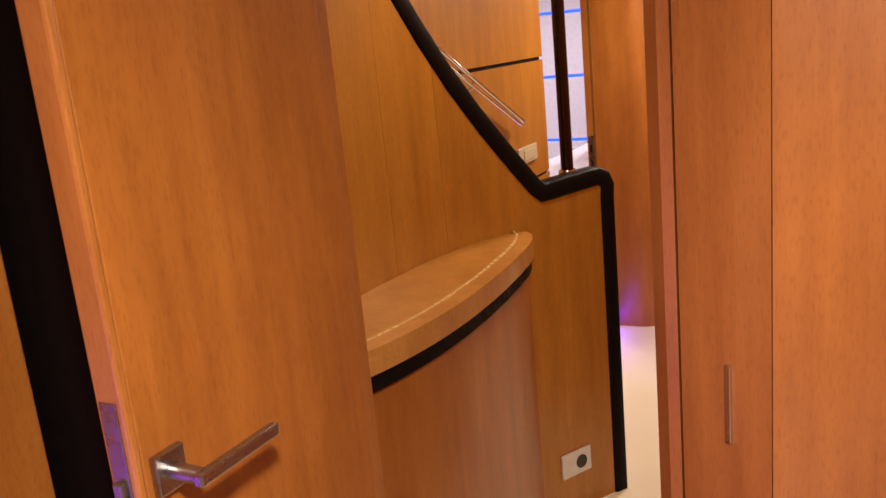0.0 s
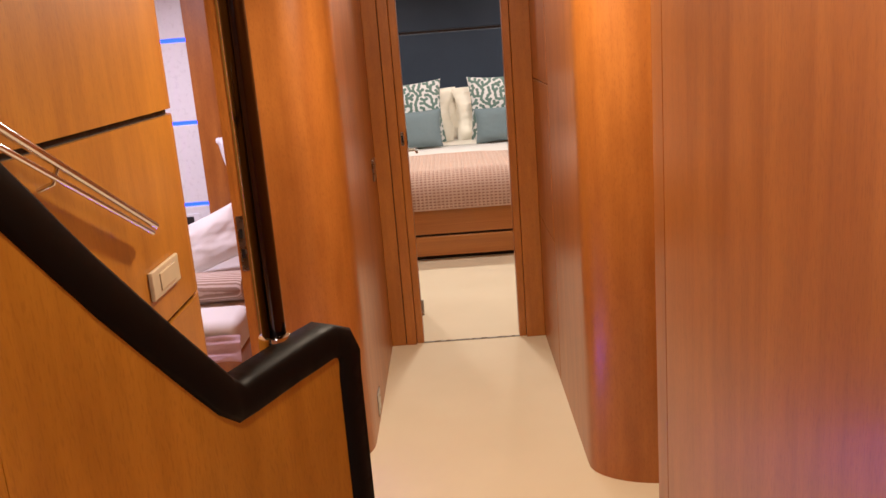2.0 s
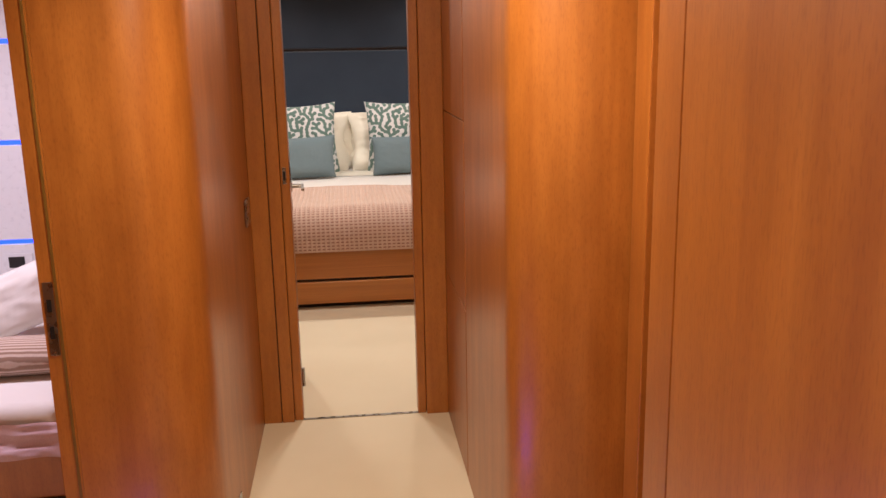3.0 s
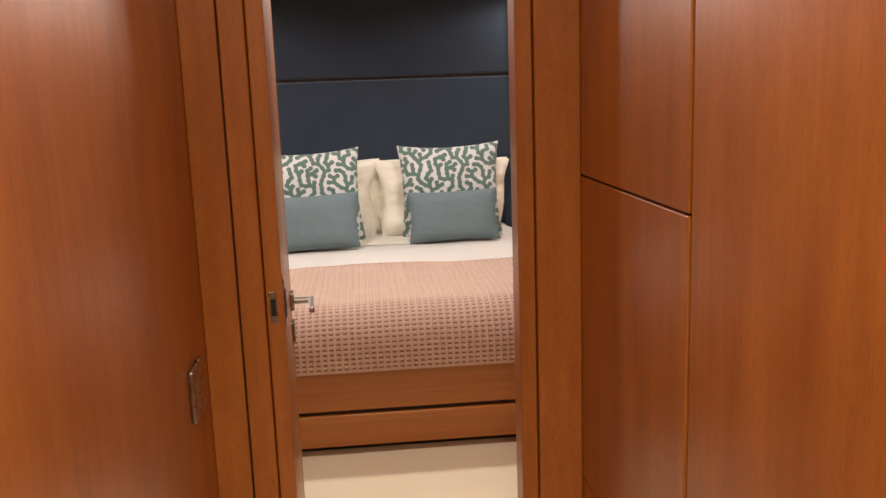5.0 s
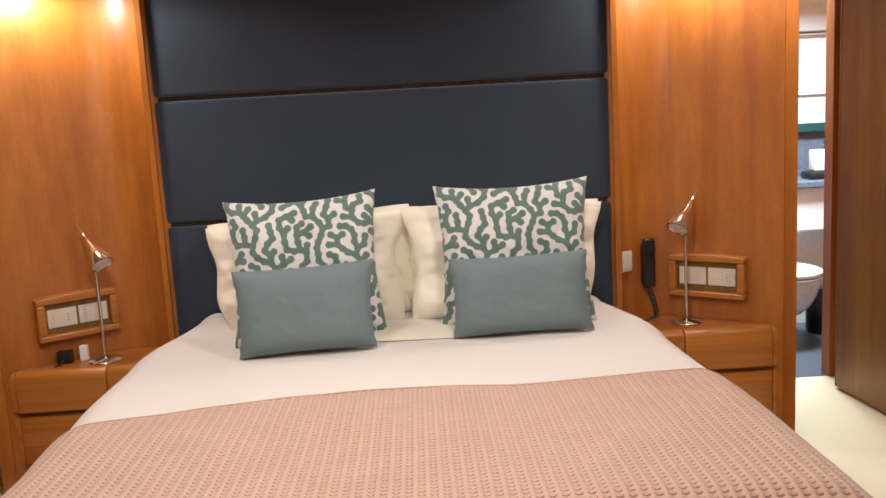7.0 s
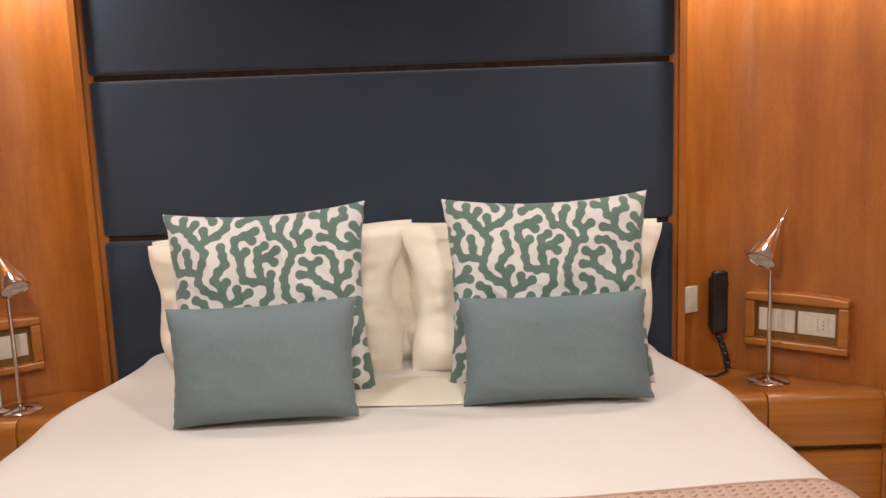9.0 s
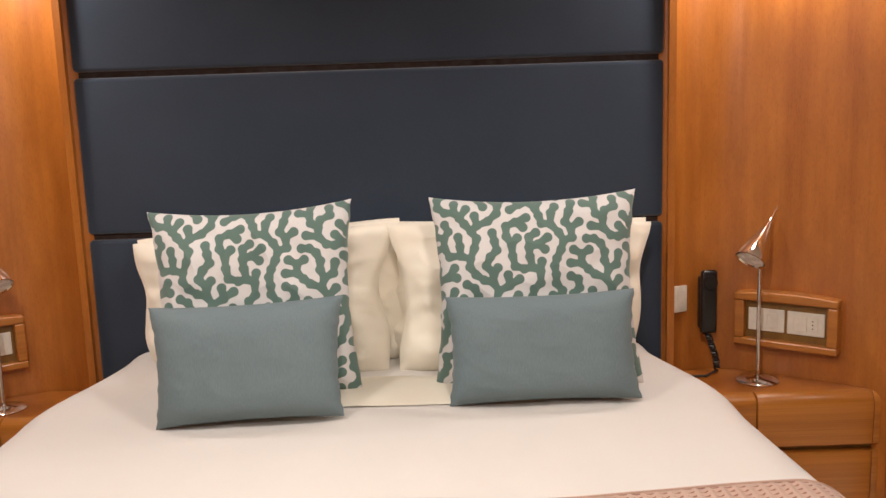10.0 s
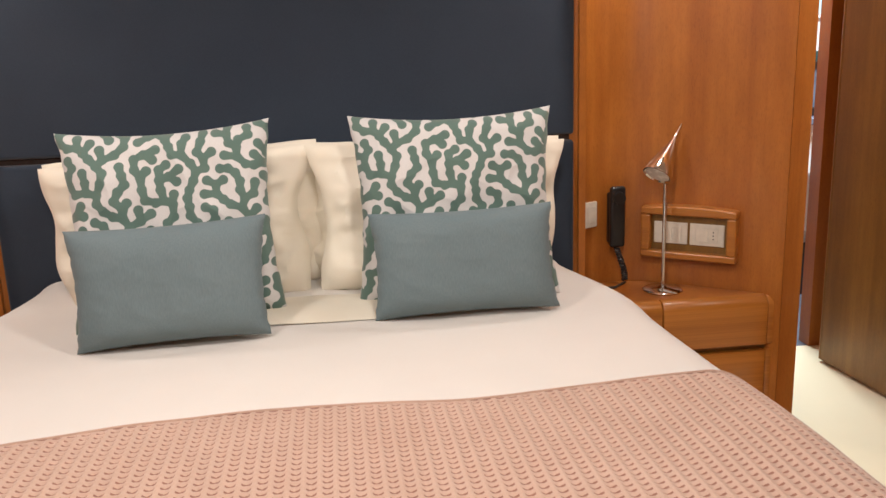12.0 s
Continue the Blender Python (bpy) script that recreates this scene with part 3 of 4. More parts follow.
for s, inner in ((-1, -0.226), (1, 0.257)):
    o = s * 0.385
    x0, x1 = sorted((inner + s * 0.036, o))
    if s < 0:
        part("architrave", box((x0, 5.985, 0), (-0.3145, 6.06, 2.0), 0.003), CHERRY, frame_3)
        part("architrave", box((-0.311, 5.985, 0), (x1, 6.06, 2.0), 0.003), CHERRY, frame_3)
        part("joint", box((-0.3144, 5.994, 0), (-0.3111, 6.05, 2.0)), GAP, frame_3)
    else:
        part("architrave", box((x0, 5.985, 0), (x1, 6.06, 2.0), 0.003), CHERRY, frame_3)
    x0, x1 = sorted((inner, inner + s * 0.0345))
    part("rebate", box((x0, 6.0, 0), (x1, 6.075, 2.0), 0.003), CHERRY, frame_3)
    x0, x1 = sorted((inner + s * 0.012, inner + s * 0.06))
    part("lining", box((x0, 6.076, 0), (x1, 6.13, 2.0), 0.002), CHERRY, frame_3)
part("head", box((-0.385, 5.99, 2.0), (0.385, 6.13, CEIL)), CHERRY, frame_3)
part("threshold", box((-0.226, 6.0, 0.0), (0.257, 6.012, 0.004)), NICKEL, frame_3, "thin dark metal threshold")
part("strike_plate", box((-0.2258, 6.02, 0.985), (-0.2240, 6.045, 1.085), 0.0006), NICKEL, frame_3)
part("strike_lip", box((-0.2535, 5.9970, 1.0), (-0.2385, 5.9995, 1.065), 0.001), NICKEL, frame_3)
part("lip_slot", box((-0.251, 5.9955, 1.015), (-0.241, 5.9969, 1.05)), BLACK, frame_3)
part("bolt_hole", box((-0.2238, 6.024, 1.005), (-0.2225, 6.041, 1.062)), BLACK, frame_3)
part("hinge", tube([(-0.222, 6.085, 0.12), (-0.222, 6.085, 0.20)], 0.007), NICKEL, frame_3, smooth=True)

leaf_3 = thing("door_3", "open pear-veneered cabin door folded into the room", "door", kind="structure")
m3 = Matrix.Translation((-0.236, 6.095, 0)) @ Matrix.Rotation(radians(3.5), 4, "Z")
for name, lo, hi, mat in (("leaf", (-0.036, 0.0, 0.012), (0, 0.515, 1.98), PEAR), ("edge_lipping", (-0.037, 0.5155, 0.012), (0.001, 0.527, 1.98), CHERRY)):
    part(name, box(lo, hi, 0.002), mat, leaf_3).matrix_local = m3
lever(leaf_3, m3 @ Vector((0, 0.475, 0.908)), 3.5, -1)

# wardrobe blocks on both sides of the entry
entry = structure("wall_cabin_south", "pear-veneered cabin wall blocks beside the entry")
part("panel", box((-0.60, 6.075, 0), (-0.40, 6.40, CEIL), 0.002), PEAR, entry)
part("panel", box((-3.2, 6.70, 0), (-0.602, 6.80, CEIL), 0.002), PEAR, entry)
part("panel", box((-0.60, 6.402, 0), (-0.55, 6.80, CEIL), 0.002), PEAR, entry)
part("panel", box((0.335, 6.132, 0), (0.3895, 6.375, CEIL), 0.0008), PEAR, entry)
part("panel", box((0.39, 6.065, 0), (3.6, 6.370, CEIL)), PEAR, entry)


# ---- guest cabin seen through the opening ----
guest = structure("wall_guest_cabin", "white guest cabin wall panels parted by blue light lines")
for z0, z1 in ((0.0, 0.682), (0.702, 1.130), (1.150, 1.567), (1.587, CEIL)):
    part("panel", box((-2.8, 6.60, z0), (-1.38, 6.64, z1), 0.004), WHITE, guest)
for z in (0.692, 1.140, 1.577):
    part("light_line", box((-2.8, 6.612, z - 0.0095), (-1.38, 6.63, z + 0.0095)), LED, guest, "glowing blue light line")
part("wood_panel", box((-1.378, 6.58, 0), (-0.665, 6.64, CEIL), 0.002), CHERRY, guest)
part("wood_panel", box((-0.764, 4.802, 0), (-0.665, 6.579, CEIL)), CHERRY, guest)
part("wood_panel", box((-3.2, 4.07, 0), (-0.99, 4.10, CEIL)), PEAR, guest)

gbed = thing("guest_bed", "guest berth with white linen on a cherry wood base", "bed")
part("base", box((-2.4, 5.36, 0.0), (-0.98, 6.57, 0.245), 0.01), CHERRY, gbed)
part("plinth_line", box((-2.4, 5.352, 0.045), (-0.98, 5.3595, 0.062)), GAP, gbed)
part("mattress", box((-2.39, 5.33, 0.2455), (-0.965, 6.56, 0.40), 0.045, segments=4), LINEN, gbed, smooth=True)
MAUVE = cloth("mauve_cover", (0.66, 0.48, 0.50), (0.52, 0.34, 0.37), scale=350)


def crumple(u, v):
    """A loosely hanging cover: u along the berth, v down its front."""
    w = noise.noise(Vector((u * 9, v * 5, 1.5))) + 0.5 * noise.noise(Vector((u * 21, v * 13, 4.0)))
    return (-2.39 + 1.43 * u, 5.322 - 0.010 * w - 0.028 * v + 0.006 * math.sin(u * 40), 0.345 - v * (0.115 + 0.03 * noise.noise(Vector((u * 7, 0, 9)))) + 0.010 * w)


grid_mesh("coverlet_edge", [i / 120 for i in range(121)], [j / 14 for j in range(15)], crumple, MAUVE, gbed, "crumpled mauve coverlet edge hanging over the front")


def pillow_mesh(w, h, d, puff=1.0, seed=0, n=26, ear=0.05, wobble=0.008, ragged=0.0, gather=0.0, folds=0.0, taper=0.0, notch=0, outer=0):
    """A stuffed pillow in its own x (width) and z (height), front towards -y, resting on z = 0."""
    verts, faces = [], []
    for side_sign in (-1, 1):
        for j in range(n + 1):
            for i in range(n + 1):
                u, v = 2 * i / n - 1, 2 * j / n - 1
                pinch = 1 - ear * ((1 - u * u) * abs(v) ** 3)
                pinch_x = 1 - ear * ((1 - v * v) * abs(u) ** 3)
                body = (max(0, 1 - u ** 4) * max(0, 1 - v ** 4)) ** 0.55
                nz = noise.noise(Vector((u * 1.7 + seed * 3.1, v * 1.7, side_sign + seed))) * wobble * 2 + noise.noise(Vector((u * 5 + seed, v * 5, side_sign * 2))) * wobble
                nz -= folds * abs(noise.noise(Vector((u * 2.6 + v * 1.2 + seed * 7, v * 1.6 - u + seed, 3.0)))) ** 0.5 - folds * 0.4
                y = side_sign * (d / 2 * body * puff + nz * body)
                rx = ragged * noise.noise(Vector((v * 1.5 + seed, seed * 2.0, u))) * abs(u) ** 4 + gather * (math.sin(v * 17 + seed) + 0.6 * math.sin(v * 31 + 2 * seed)) * abs(u) ** 9
                rz = ragged * noise.noise(Vector((u * 1.7 + seed * 5, seed, v))) * abs(v) ** 4
                rx -= taper * u * abs(u) * max(0.0, -v * 0.5 + 0.5) * (outer == 0 or u * outer > 0)
                if notch and u * notch > 0:
                    # a slack inner edge: the upper corner flops over, the middle draws back
                    inner = abs(u) ** 3
                    rx += notch * inner * (0.030 * max(0.0, (v - 0.35) / 0.65) - 0.030 * math.exp(-((v + 0.05) / 0.55) ** 2))
                verts.append((u * w / 2 * pinch_x + rx, y, h / 2 + v * h / 2 * pinch + rz * (v > 0)))
    m = (n + 1) ** 2
    for s_ in (0, 1):
        for j in range(n):
            for i in range(n):
                a = s_ * m + j * (n + 1) + i
                q = (a, a + 1, a + n + 2, a + n + 1)
                faces.append(q if s_ == 0 else q[::-1])
    me = bpy.data.meshes.new("pillow")
    me.from_pydata(verts, [], faces)
    bm = bmesh.new()
    bm.from_mesh(me)
    bpy.data.meshes.remove(me)
    bmesh.ops.remove_doubles(bm, verts=bm.verts, dist=0.0006)
    return bm


def pillow(name, label, mat, at, w, h, d, yaw=0, lean=15, roll=0, seed=0, category="pillow", group="", **shape):
    ob = part(name, pillow_mesh(w, h, d, seed=seed, **shape), mat, smooth=True)
    ob.data.shade_smooth()
    ob.matrix_world = Matrix.Translation(at) @ Matrix.Rotation(radians(yaw), 4, "Z") @ Matrix.Rotation(radians(-lean), 4, "X") @ Matrix.Rotation(radians(roll), 4, "Y")
    return tagged(ob, label, category, group)


pillow("guest_pillow", "plump white pillow leaning at the guest berth head", LINEN, (-1.25, 6.02, 0.455), 0.52, 0.26, 0.16, 8, 12, -20, seed=5, ear=0.08)
STRIPED = cloth("striped_towel", (0.62, 0.50, 0.42), (0.54, 0.42, 0.34), scale=300)
nt_ = STRIPED.node_tree
bands = node(nt_, "ShaderNodeTexWave", Scale=26.0, Distortion=0.6)
bands.bands_direction = "Y"
nt_.links.new(nt_.nodes["Texture Coordinate"].outputs["Object"], bands.inputs["Vector"])
p_ = nt_.nodes["Principled BSDF"]
nt_.links.new(mix(nt_, p_.inputs["Base Color"].links[0].from_socket, ramp(nt_, bands.outputs["Fac"], ((0.4, (0.52, 0.42, 0.36)), (0.6, (1, 1, 1)))), 1.0, "MULTIPLY"), p_.inputs["Base Color"])
roll = lathe([(0.03, 0.05), (0.045, 0.0), (0.08, 0.0), (0.086, 0.02), (0.088, 0.2), (0.085, 0.36), (0.076, 0.38), (0.03, 0.37)], sides=32)
bmesh.ops.scale(roll, vec=(0.78, 1.15, 1.0), verts=roll.verts)
for v in roll.verts:
    v.co += Vector((0.006 * noise.noise(v.co * 14), 0.006 * noise.noise(v.co * 11 + Vector((3, 0, 0))), 0.004 * noise.noise(v.co * 17)))
towel = tagged(part("rolled_towel", roll, STRIPED, smooth=True), "beige striped towel rolled up on the berth", "towel")
towel.matrix_world = Matrix.Translation((-0.995, 5.66, 0.466)) @ Matrix.Rotation(radians(-90), 4, "Y")
lampg = thing("reading_lamp", "small white reading lamp on the guest cabin wall", "wall lamp")
part("arm", tube([(-1.235, 6.58, 1.0), (-1.235, 6.55, 1.0), (-1.235, 6.52, 1.0)], 0.008), WHITE, lampg, smooth=True)
part("shade", tube([(-1.262, 6.52, 1.035), (-1.245, 6.515, 1.04), (-1.232, 6.51, 1.01), (-1.228, 6.505, 0.95), (-1.222, 6.50, 0.885)], [0.022, 0.024, 0.025, 0.018, 0.006]), WHITE, lampg, smooth=True)
gsock = thing("socket_plate", "white socket plate under the blue light line", "socket")
part("plate", box((-1.56, 6.592, 0.56), (-1.44, 6.5995, 0.64), 0.003), WHITE, gsock)
part("inset", box((-1.545, 6.589, 0.575), (-1.475, 6.5925, 0.625), 0.001), BLACK, gsock)

# low blue courtesy lights at the guest cabin sill and on the wardrobe side
sill = thing("courtesy_light", "blue courtesy light strip along the guest cabin sill", "light")
part("housing", box((-0.70, 4.12, 0.0), (-0.66, 4.70, 0.05), 0.004), NICKEL, sill)
part("lens", box((-0.6595, 4.14, 0.006), (-0.654, 4.68, 0.044), 0.001), LED_STRIP, sill)
side_light = thing("courtesy_light", "violet-blue light panel on the wardrobe side", "light")
part("lens", box((-0.4548, 0.45, 0.55), (-0.447, 0.78, 0.90), 0.002), LED_PANEL, side_light)

# ---- master cabin: headboard wall ----
CX = -0.029
HB_L, HB_R, HB_Y = -0.976, 0.918, 9.64
head = thing("headboard", "tall dark blue upholstered headboard in three padded panels", "headboard")
part("backing", box((HB_L, HB_Y + 0.006, 0.0), (HB_R, HB_Y + 0.10, CEIL)), GAP, head)
for z0, z1 in ((0.35, 1.004), (1.022, 1.524), (1.543, 2.045)):
    part("padded_panel", box((HB_L + 0.006, HB_Y - 0.012, z0), (HB_R - 0.006, HB_Y + 0.05, z1), 0.014, segments=4), HEAD_BLUE, head, smooth=True)

niche = structure("wall_cabin_north", "curved pear-veneered niche walls beside the headboard")


def mirrored(pts, s):
    """Plan points given for starboard, mirrored about the bed's middle for port."""
    return [(x, y) if s > 0 else (2 * CX - x, y) for x, y in pts]


NICHE = [(0.9195, 9.622), (0.955, 9.655), (1.0, 9.68), (1.06, 9.692), (1.12, 9.688), (1.18, 9.667), (1.24, 9.630), (1.30, 9.587), (1.36, 9.543), (1.42, 9.498), (1.475, 9.452), (1.52, 9.408), (1.544, 9.373)]
for s in (1, -1):
    line = mirrored(NICHE, s)
    part("panel", strip(line, 0.05 * s, 0, CEIL), PEAR, niche, smooth=True)
    post = mirrored([(1.5455, 9.372), (1.558, 9.286), (1.564, 9.298), (1.597, 9.604), (1.585, 9.604)], s)
    part("end_post", prism(post, 0, CEIL), CHERRY, niche)
    part("trim", prism(mirrored([(0.919, 9.60), (0.942, 9.60), (0.9545, 9.653), (0.919, 9.6215)], s), 0, CEIL), PEAR, niche)
part("back_wall", box((-3.2, 9.83, 0), (1.598, 9.90, CEIL)), PEAR, niche)
part("back_wall", box((2.10, 10.12, 0), (3.6, 10.20, CEIL)), PEAR, niche)
part("back_wall", box((1.60, 9.605, 0), (1.645, 10.4, CEIL)), PEAR, niche)

# ---- nightstands ----
def waterfall(x0, x1, y0, y1, z0, z1, r, s):
    """A front whose upper edge rounds over into the top."""
    prof = [(y0, z0 + 0.004), (y0 + 0.004, z0), (y1, z0), (y1, z1)] + [(y0 + r - r * math.cos(radians(a)), z1 - r + r * math.sin(radians(a))) for a in range(90, -1, -15)]
    bm = bmesh.new()
    (p0, _), (p1, _) = mirrored([(x0, 0), (x1, 0)], s)
    A = [bm.verts.new((p0, y, z)) for y, z in prof]
    B = [bm.verts.new((p1, y, z)) for y, z in prof]
    ends = [bm.faces.new(A), bm.faces.new(B[::-1])]
    n = len(prof)
    for i in range(n):
        bm.faces.new((A[i], B[i], B[(i + 1) % n], A[(i + 1) % n]))
    bmesh.ops.bevel(bm, geom=[e for f in ends for e in f.edges], offset=0.0025, segments=2, affect="EDGES", profile=0.5)
    return bm


def nightstand(s):
    t = thing("nightstand", "built-in pear wood nightstand with two drawers and a rounded top", "nightstand", "nightstands")
    back = [(1.498, 9.430), (1.41, 9.496), (1.35, 9.541), (1.29, 9.585), (1.23, 9.628), (1.17, 9.663), (1.11, 9.680), (1.05, 9.682), (0.99, 9.667)]
    part("body", prism(mirrored([(0.935, 9.422), (1.506, 9.422)] + back, s), 0.08, 0.4545), PEAR, t)
    part("plinth", prism(mirrored([(0.95, 9.45), (1.44, 9.45), (1.38, 9.50), (1.0, 9.65)], s), 0.0, 0.08), WENGE, t)
    part("top", prism(mirrored([(0.93, 9.4315), (1.497, 9.4315)] + back[1:], s), 0.455, 0.482), PEAR, t)
    for name, x0, x1, dy in (("drawer", 1.147, 1.507, 0.0), ("side_panel", 0.93, 1.1435, 0.004), ("side_panel", 1.5105, 1.540, 0.006)):
        part(name, waterfall(x0, x1, 9.385 + dy, 9.431, 0.313, 0.4825, 0.036, s), DRAWER_WOOD, t, smooth=True)
        part(name, box((min(q for q, _ in mirrored([(x0, 0), (x1, 0)], s)), 9.387 + dy, 0.10), (max(q for q, _ in mirrored([(x0, 0), (x1, 0)], s)), 9.4215, 0.292), 0.003), DRAWER_WOOD, t, smooth=True)
    part("finger_groove", box((min(q for q, _ in mirrored([(0.94, 0), (1.545, 0)], s)), 9.412, 0.2925), (max(q for q, _ in mirrored([(0.94, 0), (1.545, 0)], s)), 9.4215, 0.3125)), BROWN, t)


def table_lamp(s):
    x, y, z = (1.198, 9.535, 0.4825) if s > 0 else (-1.238, 9.50, 0.4825)
    t = thing("table_lamp", "slim chrome reading lamp with a tilted cone shade", "table lamp", "bedside lamps")
    part("base", lathe([(0.066, 0.0), (0.068, 0.004), (0.062, 0.009), (0.02, 0.014), (0.008, 0.02)], (x, y, z)), CHROME, t, smooth=True)
    part("stem", tube([(x, y, z + 0.012), (x, y, z + 0.40)], 0.007), CHROME, t, smooth=True)
    aim = Vector((-0.085 * s, -0.06, -0.12)).normalized()
    tip = Vector((x + 0.045 * s, y + 0.03, z + 0.53))
    shade = part("shade", lathe([(0.005, 0.0), (0.008, 0.02), (0.02, 0.06), (0.036, 0.11), (0.046, 0.145), (0.049, 0.165), (0.045, 0.165), (0.03, 0.14), (0.008, 0.09)]), CHROME, t, smooth=True)
    shade.matrix_local = Matrix.Translation(tip) @ aim.to_track_quat("Z", "Y").to_matrix().to_4x4()
    bulb = part("reflector", lathe([(0.040, 0.0), (0.040, 0.003), (0.02, 0.004)]), smooth_mat("frosted_reflector", (0.7, 0.68, 0.64), 0.25), t, "pale frosted reflector", smooth=True)
    bulb.matrix_local = Matrix.Translation(tip + aim * 0.158) @ aim.to_track_quat("Z", "Y").to_matrix().to_4x4()
    part("antenna", tube([tip - aim * 0.045, tip + aim * 0.01], [0.0015, 0.005], sides=8), CHROME, t, smooth=True)


def socket_frame(s):
    t = thing("wall_socket_unit", "wooden framed unit with two ivory switch and socket plates", "socket unit", "bedside sockets")
    m = Matrix.Translation((1.302 if s > 0 else 2 * CX - 1.302, 9.568, 0.670)) @ Matrix.Rotation(radians(-37) * s, 4, "Z")
    t.matrix_world = m
    w, h = 0.162, 0.088
    for name, lo, hi in (("frame_rail", (-w, -0.034, h - 0.024), (w, 0.03, h)), ("frame_rail", (-w, -0.034, -h), (w, 0.03, -h + 0.024)), ("frame_stile", (-w, -0.034, -h + 0.0245), (-w + 0.032, 0.03, h - 0.0245)), ("frame_stile", (w - 0.032, -0.034, -h + 0.0245), (w, 0.03, h - 0.0245))):
        bm = box(lo, hi, 0.005)
        if lo[2] > 0.03 and name == "frame_rail":
            bmesh.ops.subdivide_edges(bm, edges=[e for e in bm.edges if abs(e.verts[0].co.x - e.verts[1].co.x) > 0.1], cuts=8)
            for v in bm.verts:
                v.co.z += 0.010 * (1 - (v.co.x / w) ** 2) * (v.co.z > h - 0.012)
        part(name, bm, DRAWER_WOOD, t)
    # back coloured brown to give the shade around the plates
    part("recess", box((-w + 0.03, -0.006, -h + 0.02), (w - 0.03, 0.03, h - 0.02)), BROWN, t)
    for k, x in enumerate((-0.062, 0.062)):
        pl = part("plate", box((x - 0.058, -0.014, -0.038), (x + 0.058, -0.0062, 0.038), 0.003), PLATE, t, "ivory plate")
        part("rocker", box((x - 0.038, -0.017, -0.024), (x + 0.004, -0.0142, 0.024), 0.0015), PLATE, pl)
        part("module", box((x + 0.006, -0.0165, -0.024), (x + 0.038, -0.0142, 0.024), 0.0015), PLATE, pl)
        for z in (-0.012, 0.0, 0.012):
            if (k == 1) == (s > 0):
                part("contact_hole", box((x + 0.020, -0.0172, z - 0.002), (x + 0.024, -0.0166, z + 0.002)), BLACK, pl)


for s in (1, -1):
    nightstand(s)
    table_lamp(s)
    socket_frame(s)

wall_switch = thing("light_switch", "small ivory switch plate beside the headboard", "light switch")
wall_switch.matrix_world = Matrix.Translation((0.978, 9.664, 0.735)) @ Matrix.Rotation(radians(26), 4, "Z")
part("plate", box((-0.028, -0.006, -0.045), (0.028, 0.006, 0.045), 0.003), PLATE, wall_switch)
part("rocker", box((-0.018, -0.009, -0.03), (0.018, -0.0062, 0.03), 0.0015), PLATE, wall_switch)

phone = thing("wall_telephone", "black intercom handset hung on the wood wall with a coiled cord", "telephone")
phone.matrix_world = Matrix.Translation((1.068, 9.688, 0.718)) @ Matrix.Rotation(radians(4), 4, "Z")
part("cradle", box((-0.024, -0.026, -0.09), (0.024, 0.004, 0.09), 0.008), BLACK, phone)
part("handset", box((-0.027, -0.052, -0.10), (0.027, -0.0265, 0.115), 0.010, segments=3), BLACK, phone, smooth=True)
part("earpiece", lathe([(0.024, 0), (0.022, 0.012)]), BLACK, phone).matrix_local = Matrix.Translation((0, -0.05, 0.075)) @ Matrix.Rotation(radians(90), 4, "X")
part("cord", tube([(0.0 + 0.009 * math.cos(k * 1.1) + 0.02 * min(1, k / 60), -0.035 - 0.0004 * k + 0.009 * math.sin(k * 1.1), -0.10 - 0.0013 * k) for k in range(90)], 0.0035, sides=6), BLACK, phone, "black coiled cord", smooth=True)
part("cord_tail", tube([(0.02, -0.072, -0.222), (-0.03, -0.10, -0.2295), (-0.10, -0.09, -0.2295)], 0.004, sides=6), BLACK, phone, smooth=True)

adapter = thing("plug_adapter", "small white plug standing under the socket panel", "plug")
part("body", box((-1.350, 9.515, 0.4825), (-1.320, 9.545, 0.545), 0.004), WHITE, adapter)

charger = thing("charger", "small black charger plugged in below the socket panel", "charger")
part("body", box((-1.430, 9.480, 0.4825), (-1.370, 9.515, 0.536), 0.006), BLACK, charger)
part("plug_cable", tube([(-1.400, 9.480, 0.50), (-1.405, 9.455, 0.487), (-1.425, 9.44, 0.4865)], 0.003, sides=8), BLACK, charger, smooth=True)

# ---- bed ----
TOP, SIDE_R, FOOT_R = 0.592, 0.14, 0.15
FOOT_Y, HEAD_Y = 7.575, 9.60


def bed_half(v, u):
    k = min(1, max(0, v / 0.5))
    if u > 0:
        return 0.935 + 0.12 * k * k * (3 - 2 * k) - min(1, u / 0.5) * (0.068 - 0.040 * min(1, max(0, (v - 0.6) / 0.6)))
    return 0.935 + 0.12 * k * k * (3 - 2 * k) - 0.05 * min(1, -u / 0.5) * min(1, max(0, (v - 1.0) / 0.5))


def bend(s, flat, r):
    """Along a sheet that runs flat, rounds an edge and hangs: how far out, and how far down."""
    if s <= flat:
        return s, 0.0
    a = (s - flat) / r
    if a <= math.pi / 2:
        return flat + r * math.sin(a), r * (1 - math.cos(a))
    return flat + r, r + (s - flat - r * math.pi / 2)


